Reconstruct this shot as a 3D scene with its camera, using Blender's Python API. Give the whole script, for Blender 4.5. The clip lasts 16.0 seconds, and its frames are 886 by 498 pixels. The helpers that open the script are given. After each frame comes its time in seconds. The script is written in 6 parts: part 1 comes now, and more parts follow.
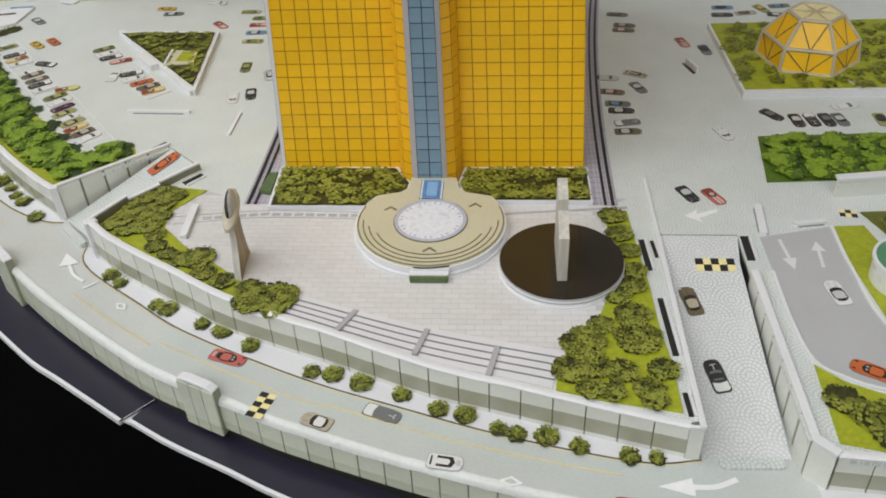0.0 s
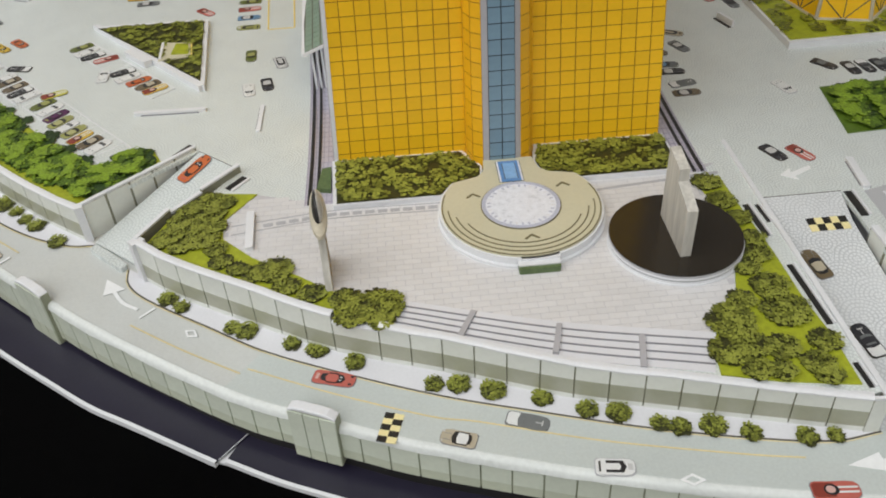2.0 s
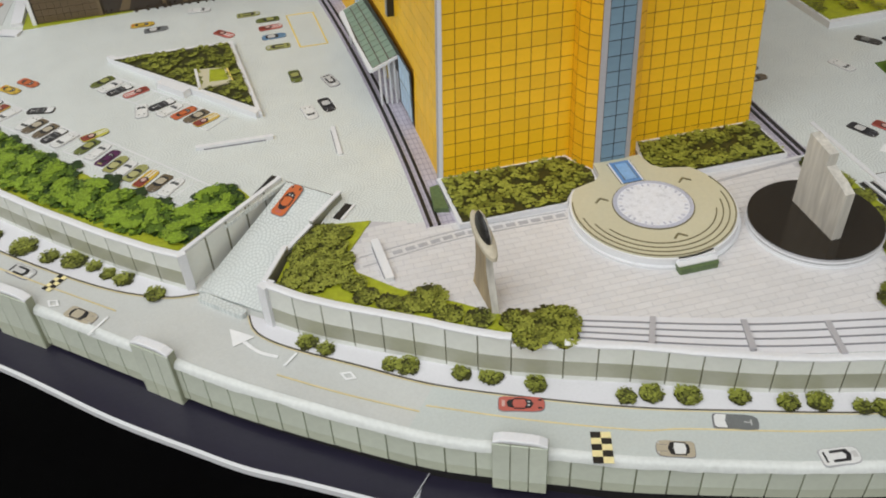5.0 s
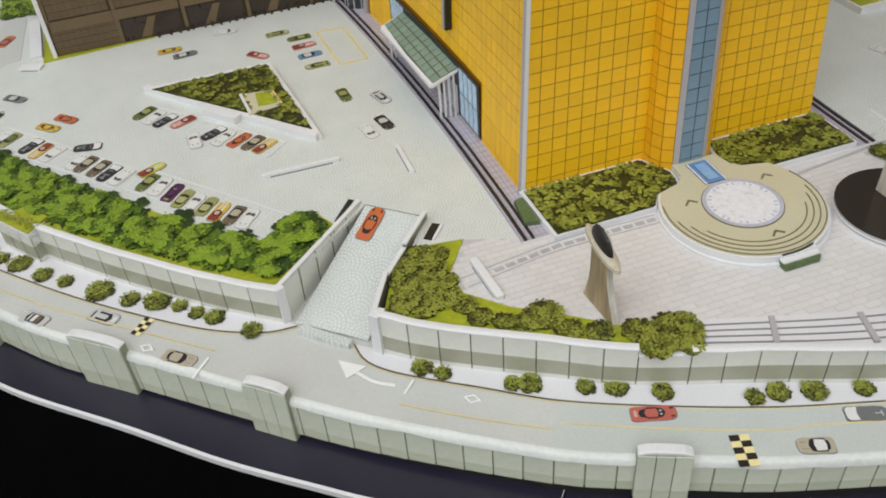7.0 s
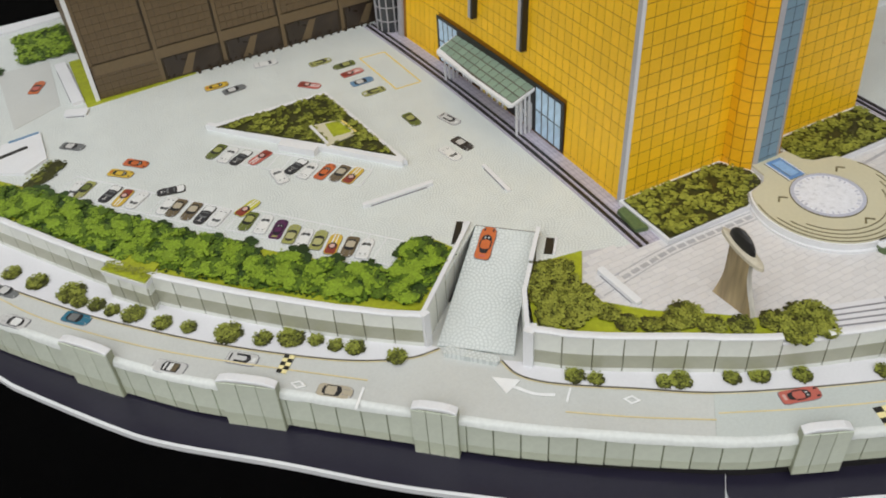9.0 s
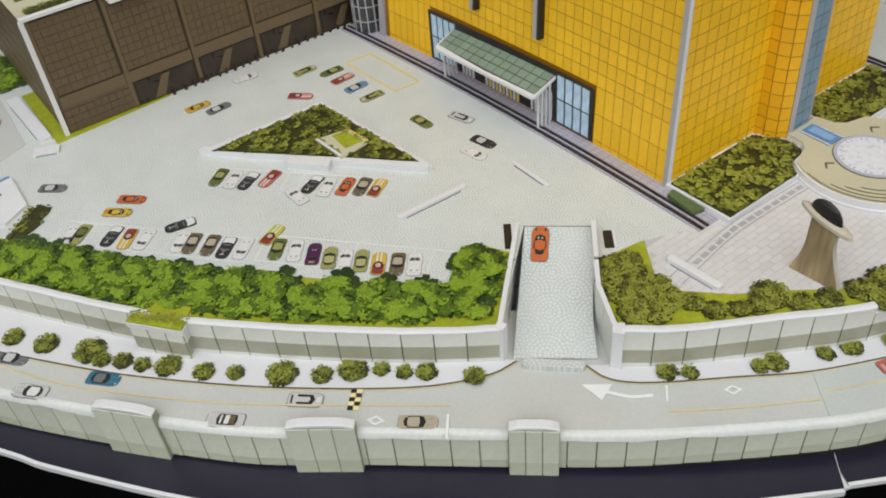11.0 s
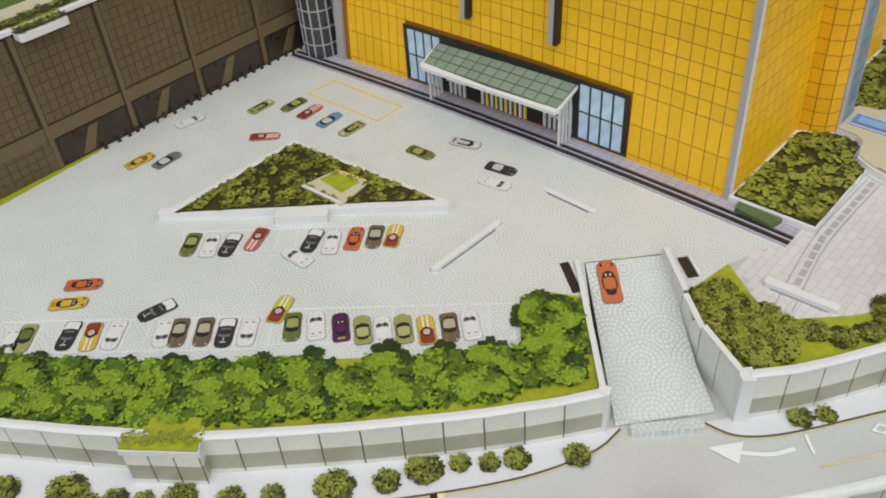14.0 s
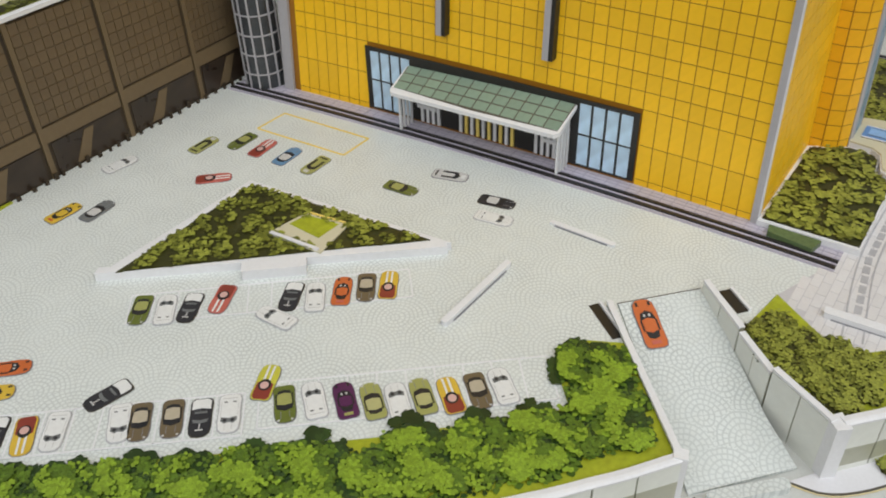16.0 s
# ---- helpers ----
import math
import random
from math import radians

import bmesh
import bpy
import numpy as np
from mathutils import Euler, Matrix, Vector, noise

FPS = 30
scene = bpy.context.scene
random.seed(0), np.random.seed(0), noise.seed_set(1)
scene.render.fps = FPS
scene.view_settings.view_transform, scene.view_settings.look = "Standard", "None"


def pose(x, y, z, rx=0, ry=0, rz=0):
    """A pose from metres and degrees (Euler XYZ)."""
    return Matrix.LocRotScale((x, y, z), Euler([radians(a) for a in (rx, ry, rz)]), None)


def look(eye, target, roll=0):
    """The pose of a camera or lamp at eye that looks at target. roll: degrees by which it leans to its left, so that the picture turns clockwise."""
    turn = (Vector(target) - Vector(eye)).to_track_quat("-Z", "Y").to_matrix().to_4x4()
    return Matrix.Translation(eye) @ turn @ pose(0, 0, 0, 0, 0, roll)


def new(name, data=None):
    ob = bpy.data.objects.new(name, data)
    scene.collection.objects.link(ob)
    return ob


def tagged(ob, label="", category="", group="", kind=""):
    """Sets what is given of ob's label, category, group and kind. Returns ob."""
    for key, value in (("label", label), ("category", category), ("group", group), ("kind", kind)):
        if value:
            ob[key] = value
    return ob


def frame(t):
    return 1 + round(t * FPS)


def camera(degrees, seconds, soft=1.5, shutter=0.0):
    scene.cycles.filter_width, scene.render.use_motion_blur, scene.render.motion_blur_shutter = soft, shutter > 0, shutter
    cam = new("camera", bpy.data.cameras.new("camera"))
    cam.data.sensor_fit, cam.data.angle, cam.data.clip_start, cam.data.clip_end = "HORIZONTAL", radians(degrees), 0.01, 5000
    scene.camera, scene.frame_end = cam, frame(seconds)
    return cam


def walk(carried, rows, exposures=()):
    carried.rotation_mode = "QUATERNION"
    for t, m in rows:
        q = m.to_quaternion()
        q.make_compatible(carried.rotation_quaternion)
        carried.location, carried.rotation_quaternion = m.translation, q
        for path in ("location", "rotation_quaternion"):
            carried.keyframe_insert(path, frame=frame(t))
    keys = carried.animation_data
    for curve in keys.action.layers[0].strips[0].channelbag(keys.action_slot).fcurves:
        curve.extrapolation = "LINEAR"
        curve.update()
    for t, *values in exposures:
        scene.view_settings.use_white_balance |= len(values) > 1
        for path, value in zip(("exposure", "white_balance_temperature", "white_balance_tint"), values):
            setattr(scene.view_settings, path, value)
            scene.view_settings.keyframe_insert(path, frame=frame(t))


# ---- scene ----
# All plan numbers are centimetres of a paper model on a table; U turns them into metres.
U = 0.01
cam = camera(54.20, 16.0, soft=1.9)
PATH = [
    (0, 7.499, -24.477, 15.389, 52.81, 2.23, 3.61),
    (0.5, 6.037, -24.271, 15.366, 52.69, 2.01, 1.32),
    (1, 4.501, -23.955, 15.170, 52.56, 1.93, -1.32),
    (1.5, 3.347, -23.549, 15.073, 52.06, 2.23, -2.96),
    (2, 2.134, -22.561, 14.619, 50.97, 2.76, -4.70),
    (2.5, 0.885, -22.246, 14.619, 50.72, 2.96, -6.69),
    (3, -0.211, -22.000, 14.588, 50.73, 2.76, -8.17),
    (3.2, -0.571, -21.842, 14.506, 50.62, 2.60, -8.71),
    (5.3, -5.113, -20.268, 14.941, 50.37, 2.87, -15.25),
    (5.5, -5.504, -20.071, 15.086, 50.24, 2.99, -15.75),
    (6, -6.778, -19.746, 15.342, 50.25, 2.80, -17.10),
    (6.5, -7.424, -19.433, 15.476, 50.11, 3.30, -18.36),
    (7, -8.214, -18.886, 15.389, 49.84, 3.72, -19.74),
    (7.5, -9.601, -18.509, 15.661, 49.84, 3.39, -21.52),
    (8, -10.876, -18.397, 16.506, 49.49, 3.44, -22.55),
    (8.5, -12.679, -18.133, 17.055, 49.60, 3.34, -24.70),
    (9, -14.161, -16.834, 16.905, 49.36, 3.36, -27.98),
    (9.5, -15.143, -15.567, 16.777, 49.00, 3.51, -30.90),
    (9.7, -15.531, -14.904, 16.773, 48.59, 3.38, -32.19),
    (11.8, -17.745, -12.619, 15.838, 48.87, 3.99, -38.42),
    (12, -17.964, -12.253, 15.672, 49.01, 3.76, -38.77),
    (12.5, -18.265, -11.134, 14.978, 49.23, 3.73, -40.37),
    (13, -18.452, -9.959, 14.707, 49.34, 3.43, -42.75),
    (13.5, -18.346, -8.461, 14.654, 49.15, 3.30, -45.45),
    (14, -18.034, -7.270, 14.250, 49.61, 3.46, -47.85),
    (14.5, -17.936, -6.221, 14.619, 49.94, 3.31, -50.06),
    (15, -17.870, -5.297, 14.661, 50.40, 2.93, -51.86),
    (15.5, -17.907, -4.081, 13.565, 51.19, 2.00, -53.79),
    (16, -17.762, -3.575, 12.296, 52.29, 1.49, -55.39),
]
walk(cam, [(t, pose(x * U, y * U, z * U, rx, ry, rz)) for t, x, y, z, rx, ry, rz in PATH])

# ---- world and light: an indoor table under one wide ceiling lamp ----
world = bpy.data.worlds.new("room_air")
scene.world = world
world.use_nodes = True
world.node_tree.nodes["Background"].inputs[0].default_value = (0.80, 0.86, 0.95, 1)
world.node_tree.nodes["Background"].inputs[1].default_value = 0.25
lamp_data = bpy.data.lights.new("ceiling_light", "AREA")
lamp_data.shape, lamp_data.size, lamp_data.size_y = "RECTANGLE", 3.0, 2.2
lamp_data.energy, lamp_data.color = 42.0, (0.975, 0.985, 0.985)
lamp = new("ceiling_light", lamp_data)
lamp.matrix_world = look((-0.55, -0.52, 1.28), (-0.03, 0.0, 0.0))
scene.view_settings.exposure = 0.0


# ---- materials ----
def mat(name, col, rough=0.45, vary=0.06, grain=900.0, bump=0.0, metal=0.0, each=0.0, island=0.0, big=60.0, spec=0.5, stretch=None):
    m = bpy.data.materials.new(name)
    m.use_nodes = True
    nt = m.node_tree
    n, l = nt.nodes, nt.links
    b = n["Principled BSDF"]
    b.inputs["Metallic"].default_value = metal
    b.inputs["Specular IOR Level"].default_value = spec
    tc = n.new("ShaderNodeTexCoord")
    fine, wide = n.new("ShaderNodeTexNoise"), n.new("ShaderNodeTexNoise")
    fine.inputs["Scale"].default_value, wide.inputs["Scale"].default_value = grain, big
    fine.inputs["Detail"].default_value = 3
    place = tc.outputs["Object"]
    if stretch:
        mp = n.new("ShaderNodeMapping")
        mp.inputs["Scale"].default_value = stretch
        l.new(place, mp.inputs["Vector"])
        place = mp.outputs[0]
    l.new(place, fine.inputs["Vector"])
    l.new(place, wide.inputs["Vector"])
    add = n.new("ShaderNodeMath")
    l.new(fine.outputs["Fac"], add.inputs[0])
    l.new(wide.outputs["Fac"], add.inputs[1])
    ramp = n.new("ShaderNodeMapRange")
    ramp.inputs["From Min"].default_value, ramp.inputs["From Max"].default_value = 0.6, 1.4
    ramp.inputs["To Min"].default_value, ramp.inputs["To Max"].default_value = 1 - vary, 1 + vary
    l.new(add.outputs[0], ramp.inputs["Value"])
    val = ramp.outputs[0]
    for amount, kind, sock in ((each, "ShaderNodeObjectInfo", "Random"), (island, "ShaderNodeNewGeometry", "Random Per Island")):
        if amount:
            info, mr, mul = n.new(kind), n.new("ShaderNodeMapRange"), n.new("ShaderNodeMath")
            mr.inputs["To Min"].default_value, mr.inputs["To Max"].default_value = 1 - amount, 1 + amount
            mul.operation = "MULTIPLY"
            l.new(info.outputs[sock], mr.inputs["Value"])
            l.new(val, mul.inputs[0])
            l.new(mr.outputs[0], mul.inputs[1])
            val = mul.outputs[0]
    mix = n.new("ShaderNodeVectorMath")
    mix.operation = "SCALE"
    mix.inputs[0].default_value = col
    l.new(val, mix.inputs["Scale"])
    l.new(mix.outputs[0], b.inputs["Base Color"])
    rr = n.new("ShaderNodeMapRange")
    rr.inputs["To Min"].default_value, rr.inputs["To Max"].default_value = max(rough - 0.1, 0.03), min(rough + 0.1, 1)
    l.new(wide.outputs["Fac"], rr.inputs["Value"])
    l.new(rr.outputs[0], b.inputs["Roughness"])
    if bump:
        bp = n.new("ShaderNodeBump")
        bp.inputs["Strength"].default_value, bp.inputs["Distance"].default_value = bump, 0.0004
        l.new(add.outputs[0], bp.inputs["Height"])
        l.new(bp.outputs[0], b.inputs["Normal"])
    return m


def cobble_mat(name, col, dark, cell, fan, strength=1.0, turn=46):
    """Small setts a millimetre wide, laid in nested fans like fish scales that open towards one side."""
    m = mat(name, col, 0.36, 0.05, 500)
    n, l = m.node_tree.nodes, m.node_tree.links
    b = n["Principled BSDF"]

    def op(kind, a, c=None, d=None):
        q = n.new("ShaderNodeMath")
        q.operation = kind
        for k, v in enumerate((a, c, d)):
            if v is None:
                continue
            if isinstance(v, (int, float)):
                q.inputs[k].default_value = v
            else:
                l.new(v, q.inputs[k])
        return q.outputs[0]

    tc, mp, warp, mixv = n.new("ShaderNodeTexCoord"), n.new("ShaderNodeMapping"), n.new("ShaderNodeTexNoise"), n.new("ShaderNodeVectorMath")
    warp.inputs["Scale"].default_value = 260
    mp.inputs["Rotation"].default_value = (0, 0, radians(turn))
    l.new(tc.outputs["Object"], mp.inputs["Vector"])
    l.new(tc.outputs["Object"], warp.inputs["Vector"])
    mixv.operation = "MULTIPLY_ADD"
    mixv.inputs[1].default_value = (0.0012, 0.0012, 0)
    l.new(warp.outputs["Color"], mixv.inputs[0])
    l.new(mp.outputs[0], mixv.inputs[2])
    sep = n.new("ShaderNodeSeparateXYZ")
    l.new(mixv.outputs[0], sep.inputs[0])
    X, Y = op("DIVIDE", sep.outputs["X"], fan), op("DIVIDE", sep.outputs["Y"], fan * 0.5)
    row = op("FLOOR", Y)

    def centre(r):
        """Offsets from the nearest fan centre in row r, in fan widths."""
        shift = op("MULTIPLY", op("FLOORED_MODULO", r, 2.0), 0.5)
        dx = op("SUBTRACT", op("FRACT", op("ADD", op("ADD", X, shift), 50.0)), 0.5)
        dy = op("MULTIPLY", op("SUBTRACT", Y, r), 0.5)
        return dx, dy, op("SQRT", op("ADD", op("MULTIPLY", dx, dx), op("MULTIPLY", dy, dy)))

    ax, ay, ar = centre(row)
    bx, by, br = centre(op("ADD", row, 1.0))
    out = op("GREATER_THAN", ar, 0.5)
    pick = lambda p, q: op("ADD", p, op("MULTIPLY", out, op("SUBTRACT", q, p)))
    dx, dy, rad = pick(ax, bx), pick(ay, by), pick(ar, br)
    k = op("MULTIPLY", rad, fan / cell)
    fr = op("FRACT", k)
    around = op("FLOOR", op("MULTIPLY", op("ADD", op("FLOOR", k), 0.75), 6.283))
    turnf = op("FRACT", op("MULTIPLY", op("ADD", op("DIVIDE", op("ARCTAN2", dy, dx), 6.2832), 0.5), around))
    e1, e2 = op("MINIMUM", fr, op("SUBTRACT", 1.0, fr)), op("MINIMUM", turnf, op("SUBTRACT", 1.0, turnf))
    r1, mx = n.new("ShaderNodeMapRange"), n.new("ShaderNodeMixRGB")
    r1.inputs["From Min"].default_value, r1.inputs["From Max"].default_value = 0.05, 0.24
    l.new(op("MINIMUM", e1, op("MULTIPLY_ADD", e2, 1.0, 0.03)), r1.inputs["Value"])
    worn = n.new("ShaderNodeTexNoise")
    worn.inputs["Scale"].default_value = 90
    l.new(tc.outputs["Object"], worn.inputs["Vector"])
    fade = op("MULTIPLY", op("MULTIPLY_ADD", worn.outputs["Fac"], 1.4, 0.25), strength)
    both = op("SUBTRACT", 1.0, op("MULTIPLY", op("SUBTRACT", 1.0, r1.outputs[0]), fade))
    old = b.inputs["Base Color"].links[0].from_socket
    mx.inputs[1].default_value = (*dark, 1)
    l.new(both, mx.inputs[0])
    l.new(old, mx.inputs[2])
    l.new(mx.outputs[0], b.inputs["Base Color"])
    bp = n.new("ShaderNodeBump")
    bp.inputs["Strength"].default_value, bp.inputs["Distance"].default_value = 0.35, 0.0001
    l.new(both, bp.inputs["Height"])
    l.new(bp.outputs[0], b.inputs["Normal"])
    return m


M = {}
M["card"] = mat("white_card", (0.74, 0.75, 0.77), 0.5, 0.05, 1200, 0.15)
M["card_each"] = mat("white_card_pieces", (0.72, 0.73, 0.76), 0.5, 0.05, 1200, 0.1, each=0.05)
M["cobble"] = cobble_mat("printed_setts", (0.69, 0.73, 0.71), (0.42, 0.45, 0.445), 0.001, 0.016, 0.54)
M["cobble_ramp"] = cobble_mat("printed_ramp_setts", (0.66, 0.70, 0.69), (0.40, 0.44, 0.44), 0.00115, 0.0125, 0.64)
M["cobble_east"] = cobble_mat("printed_east_ramp_setts", (0.71, 0.73, 0.74), (0.40, 0.42, 0.44), 0.00115, 0.0125, 0.58, 0)
M["road"] = mat("grey_printed_road", (0.555, 0.57, 0.55), 0.38, 0.07, 1500, 0.1, big=40)
M["road_cool"] = mat("cool_grey_printed_road", (0.525, 0.565, 0.545), 0.36, 0.08, 1500, 0.1, big=40)
M["road_lip"] = mat("pale_road_edge", (0.66, 0.69, 0.67), 0.3, 0.1, 900, 0.2)
M["road_dark"] = mat("slate_printed_road", (0.46, 0.465, 0.48), 0.4, 0.05, 1500)
M["walk"] = mat("pale_pavement", (0.70, 0.70, 0.73), 0.42, 0.05, 1500)
M["tile"] = mat("pale_paving_tile", (0.67, 0.66, 0.66), 0.42, 0.05, 1400, each=0.035, island=0.035)
M["joint"] = mat("paving_joint", (0.53, 0.52, 0.54), 0.6, 0.05)
M["band"] = mat("grey_paving_band", (0.42, 0.42, 0.44), 0.5, 0.12, 700)
M["nosing"] = mat("dark_nosing_print", (0.22, 0.22, 0.24), 0.5, 0.1)
M["line"] = mat("dark_printed_line", (0.10, 0.09, 0.07), 0.5, 0.1)
M["yellow_line"] = mat("yellow_road_paint", (0.70, 0.60, 0.33), 0.5, 0.12, 900)
M["white_line"] = mat("white_road_paint", (0.84, 0.85, 0.85), 0.5, 0.06)
M["black"] = mat("black_print", (0.018, 0.017, 0.016), 0.4, 0.2)
M["yellow"] = mat("yellow_print", (0.80, 0.62, 0.16), 0.45, 0.08)
M["cream"] = mat("cream_print", (0.84, 0.74, 0.38), 0.45, 0.08)
M["navy"] = mat("navy_board", (0.016, 0.014, 0.029), 0.36, 0.12, 800, 0.1)
M["table"] = mat("black_table", (0.0018, 0.0018, 0.0019), 0.6, 0.2, 300, 0.05, spec=0.01)
M["gold"] = mat("gold_glass_panel", (0.92, 0.54, 0.012), 0.42, 0.05, 600, each=0.05, island=0.05)
M["gold_line"] = mat("brown_panel_joint", (0.32, 0.135, 0.008), 0.5, 0.1)
M["gold_deep"] = mat("deep_amber_panel", (0.84, 0.45, 0.012), 0.42, 0.05, 600, each=0.05, island=0.05)
M["blue_glass"] = mat("steel_blue_panel", (0.19, 0.30, 0.39), 0.35, 0.08, 500, each=0.06)
M["grey_trim"] = mat("grey_metal_print", (0.42, 0.41, 0.43), 0.45, 0.06)
M["panel_up"] = mat("pale_green_wall_panel", (0.71, 0.73, 0.68), 0.3, 0.05, 700, each=0.04)
M["panel_low"] = mat("olive_grey_wall_panel", (0.38, 0.385, 0.30), 0.3, 0.06, 700, each=0.05)
M["parapet_up"] = mat("pale_olive_parapet_panel", (0.67, 0.72, 0.61), 0.3, 0.06, 700, each=0.05)
M["parapet_low"] = mat("olive_parapet_panel", (0.58, 0.62, 0.49), 0.3, 0.06, 700, each=0.05)
M["wall_joint"] = mat("dark_olive_joint", (0.24, 0.24, 0.17), 0.5, 0.1)
M["parapet_joint"] = mat("olive_parapet_joint", (0.33, 0.35, 0.25), 0.5, 0.1)
M["lawn"] = mat("printed_lawn", (0.34, 0.38, 0.020), 0.5, 0.22, 900, big=300)
# hedge print tones: drawn shade, middle and drawn sunlight
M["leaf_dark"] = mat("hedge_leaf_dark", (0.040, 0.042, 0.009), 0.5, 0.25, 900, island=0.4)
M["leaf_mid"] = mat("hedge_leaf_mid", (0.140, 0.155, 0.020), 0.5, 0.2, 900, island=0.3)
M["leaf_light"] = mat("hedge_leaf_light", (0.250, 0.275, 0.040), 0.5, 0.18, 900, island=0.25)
# tree print tones: drawn shade, middle and drawn sunlight
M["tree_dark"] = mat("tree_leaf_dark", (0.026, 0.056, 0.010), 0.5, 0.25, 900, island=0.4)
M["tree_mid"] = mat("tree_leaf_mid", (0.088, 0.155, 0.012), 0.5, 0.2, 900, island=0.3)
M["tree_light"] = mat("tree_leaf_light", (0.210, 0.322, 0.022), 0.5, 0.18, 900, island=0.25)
M["brown"] = mat("brown_stone_panel", (0.124, 0.086, 0.045), 0.55, 0.1, 900, each=0.06)
M["brown_frame"] = mat("tan_stone_frame", (0.145, 0.103, 0.054), 0.55, 0.1, 900)
M["brown_line"] = mat("brown_groove", (0.034, 0.022, 0.010), 0.6, 0.1)
M["brown_glass"] = mat("dark_brown_glass", (0.034, 0.023, 0.015), 0.3, 0.4, 120, big=180)
M["beige"] = mat("beige_terrace", (0.57, 0.54, 0.39), 0.42, 0.05, 900)
M["beige_line"] = mat("olive_ring", (0.17, 0.15, 0.08), 0.5, 0.1)
M["water"] = mat("pale_water_print", (0.74, 0.76, 0.82), 0.3, 0.12, 2600, big=500)
M["water_rim"] = mat("lilac_rim", (0.46, 0.48, 0.58), 0.4, 0.15, 1500)
M["pool_blue"] = mat("blue_pool_print", (0.12, 0.26, 0.52), 0.35, 0.15, 900)
M["pool_pale"] = mat("pale_blue_pool_print", (0.24, 0.42, 0.68), 0.3, 0.2, 900)
M["dark_water"] = mat("dark_pool_disc", (0.022, 0.017, 0.012), 0.22, 0.1, 700)
M["stone"] = mat("worn_grey_card", (0.55, 0.53, 0.48), 0.6, 0.26, 900, 0.3, big=300, stretch=(1, 1, 0.12))
M["tan"] = mat("tan_sculpture_card", (0.34, 0.26, 0.14), 0.5, 0.55, 500, 0.3, big=260, stretch=(1, 1, 0.12))
M["tan_brim"] = mat("pale_tan_brim", (0.52, 0.47, 0.36), 0.5, 0.15, 800, 0.2)
M["canopy"] = mat("green_glass_canopy", (0.22, 0.31, 0.24), 0.35, 0.08, 700, each=0.08)
M["window_blue"] = mat("sky_blue_window", (0.50, 0.68, 0.85), 0.3, 0.18, 200, big=160)
M["lilac"] = mat("lilac_strip_tile", (0.50, 0.47, 0.54), 0.4, 0.10, 900)
M["lilac_joint"] = mat("grey_lilac_joint", (0.34, 0.32, 0.40), 0.5, 0.1)
M["dark_glass"] = mat("dark_tower_glass", (0.045, 0.05, 0.055), 0.25, 0.3, 400)
M["green_box"] = mat("green_planter_print", (0.10, 0.15, 0.06), 0.5, 0.3, 900)
M["teal"] = mat("teal_roof_print", (0.10, 0.27, 0.15), 0.4, 0.15, 900)
M["paint"] = mat("room_wall_paint", (0.78, 0.76, 0.72), 0.8, 0.05, 20, big=3)
M["boards"] = mat("room_floor_boards", (0.32, 0.25, 0.18), 0.6, 0.2, 40, big=4)

CAR_COL = dict(
    red=(0.50, 0.13, 0.10), maroon=(0.24, 0.045, 0.03), orange=(0.55, 0.14, 0.04), yellow=(0.62, 0.42, 0.05), green=(0.13, 0.16, 0.03), olive=(0.33, 0.34, 0.11),
    black=(0.03, 0.03, 0.035), white=(0.72, 0.73, 0.72), silver=(0.55, 0.55, 0.54), blue=(0.13, 0.26, 0.42), brown=(0.15, 0.115, 0.066), sage=(0.43, 0.42, 0.19),
    purple=(0.09, 0.02, 0.08), beige=(0.45, 0.40, 0.30), pink=(0.62, 0.40, 0.36), teal=(0.03, 0.16, 0.24), grey=(0.16, 0.17, 0.17), lime=(0.52, 0.50, 0.06))
for key, c in CAR_COL.items():
    M["car_" + key] = mat("printed_car_" + key, c, 0.38, 0.08, 1500)
M["car_glass"] = mat("printed_car_glass", (0.022, 0.022, 0.025), 0.35, 0.2, 1500)


# ---- geometry helpers, all in centimetres ----
def part(name, bm, material, parent=None, label="", cat="", group="", kind=""):
    me = bpy.data.meshes.new(name)
    bmesh.ops.recalc_face_normals(bm, faces=bm.faces)
    off = parent.matrix_world.translation if parent else Vector()
    if parent and parent.parent:
        off = parent.parent.location + parent.location
    elif parent:
        off = parent.location
    for v in bm.verts:
        v.co = v.co * U - off
    bm.to_mesh(me)
    bm.free()
    for m in material if isinstance(material, (list, tuple)) else [material]:
        me.materials.append(M[m] if isinstance(m, str) else m)
    ob = new(name, me)
    if parent:
        ob.parent = parent
    return tagged(ob, label, cat, group, kind)


def thing(name, x, y, z, label, cat, group="", kind=""):
    ob = new(name)
    ob.empty_display_size = 0.005
    ob.location = (x * U, y * U, z * U)
    return tagged(ob, label, cat, group, kind)


def prism(bm, pts, z0, z1, mi=0):
    """A flat plate over the outline pts. z0, z1: a height or a function of x, y."""
    lo = [bm.verts.new((x, y, z0(x, y) if callable(z0) else z0)) for x, y in pts]
    hi = [bm.verts.new((x, y, z1(x, y) if callable(z1) else z1)) for x, y in pts]
    faces = [bm.faces.new(hi), bm.faces.new(lo[::-1])]
    for i in range(len(pts)):
        j = (i + 1) % len(pts)
        faces.append(bm.faces.new((lo[i], lo[j], hi[j], hi[i])))
    for f in faces:
        f.material_index = mi
    return faces


def plate(pts, z0, z1):
    bm = bmesh.new()
    prism(bm, pts, z0, z1)
    return bm


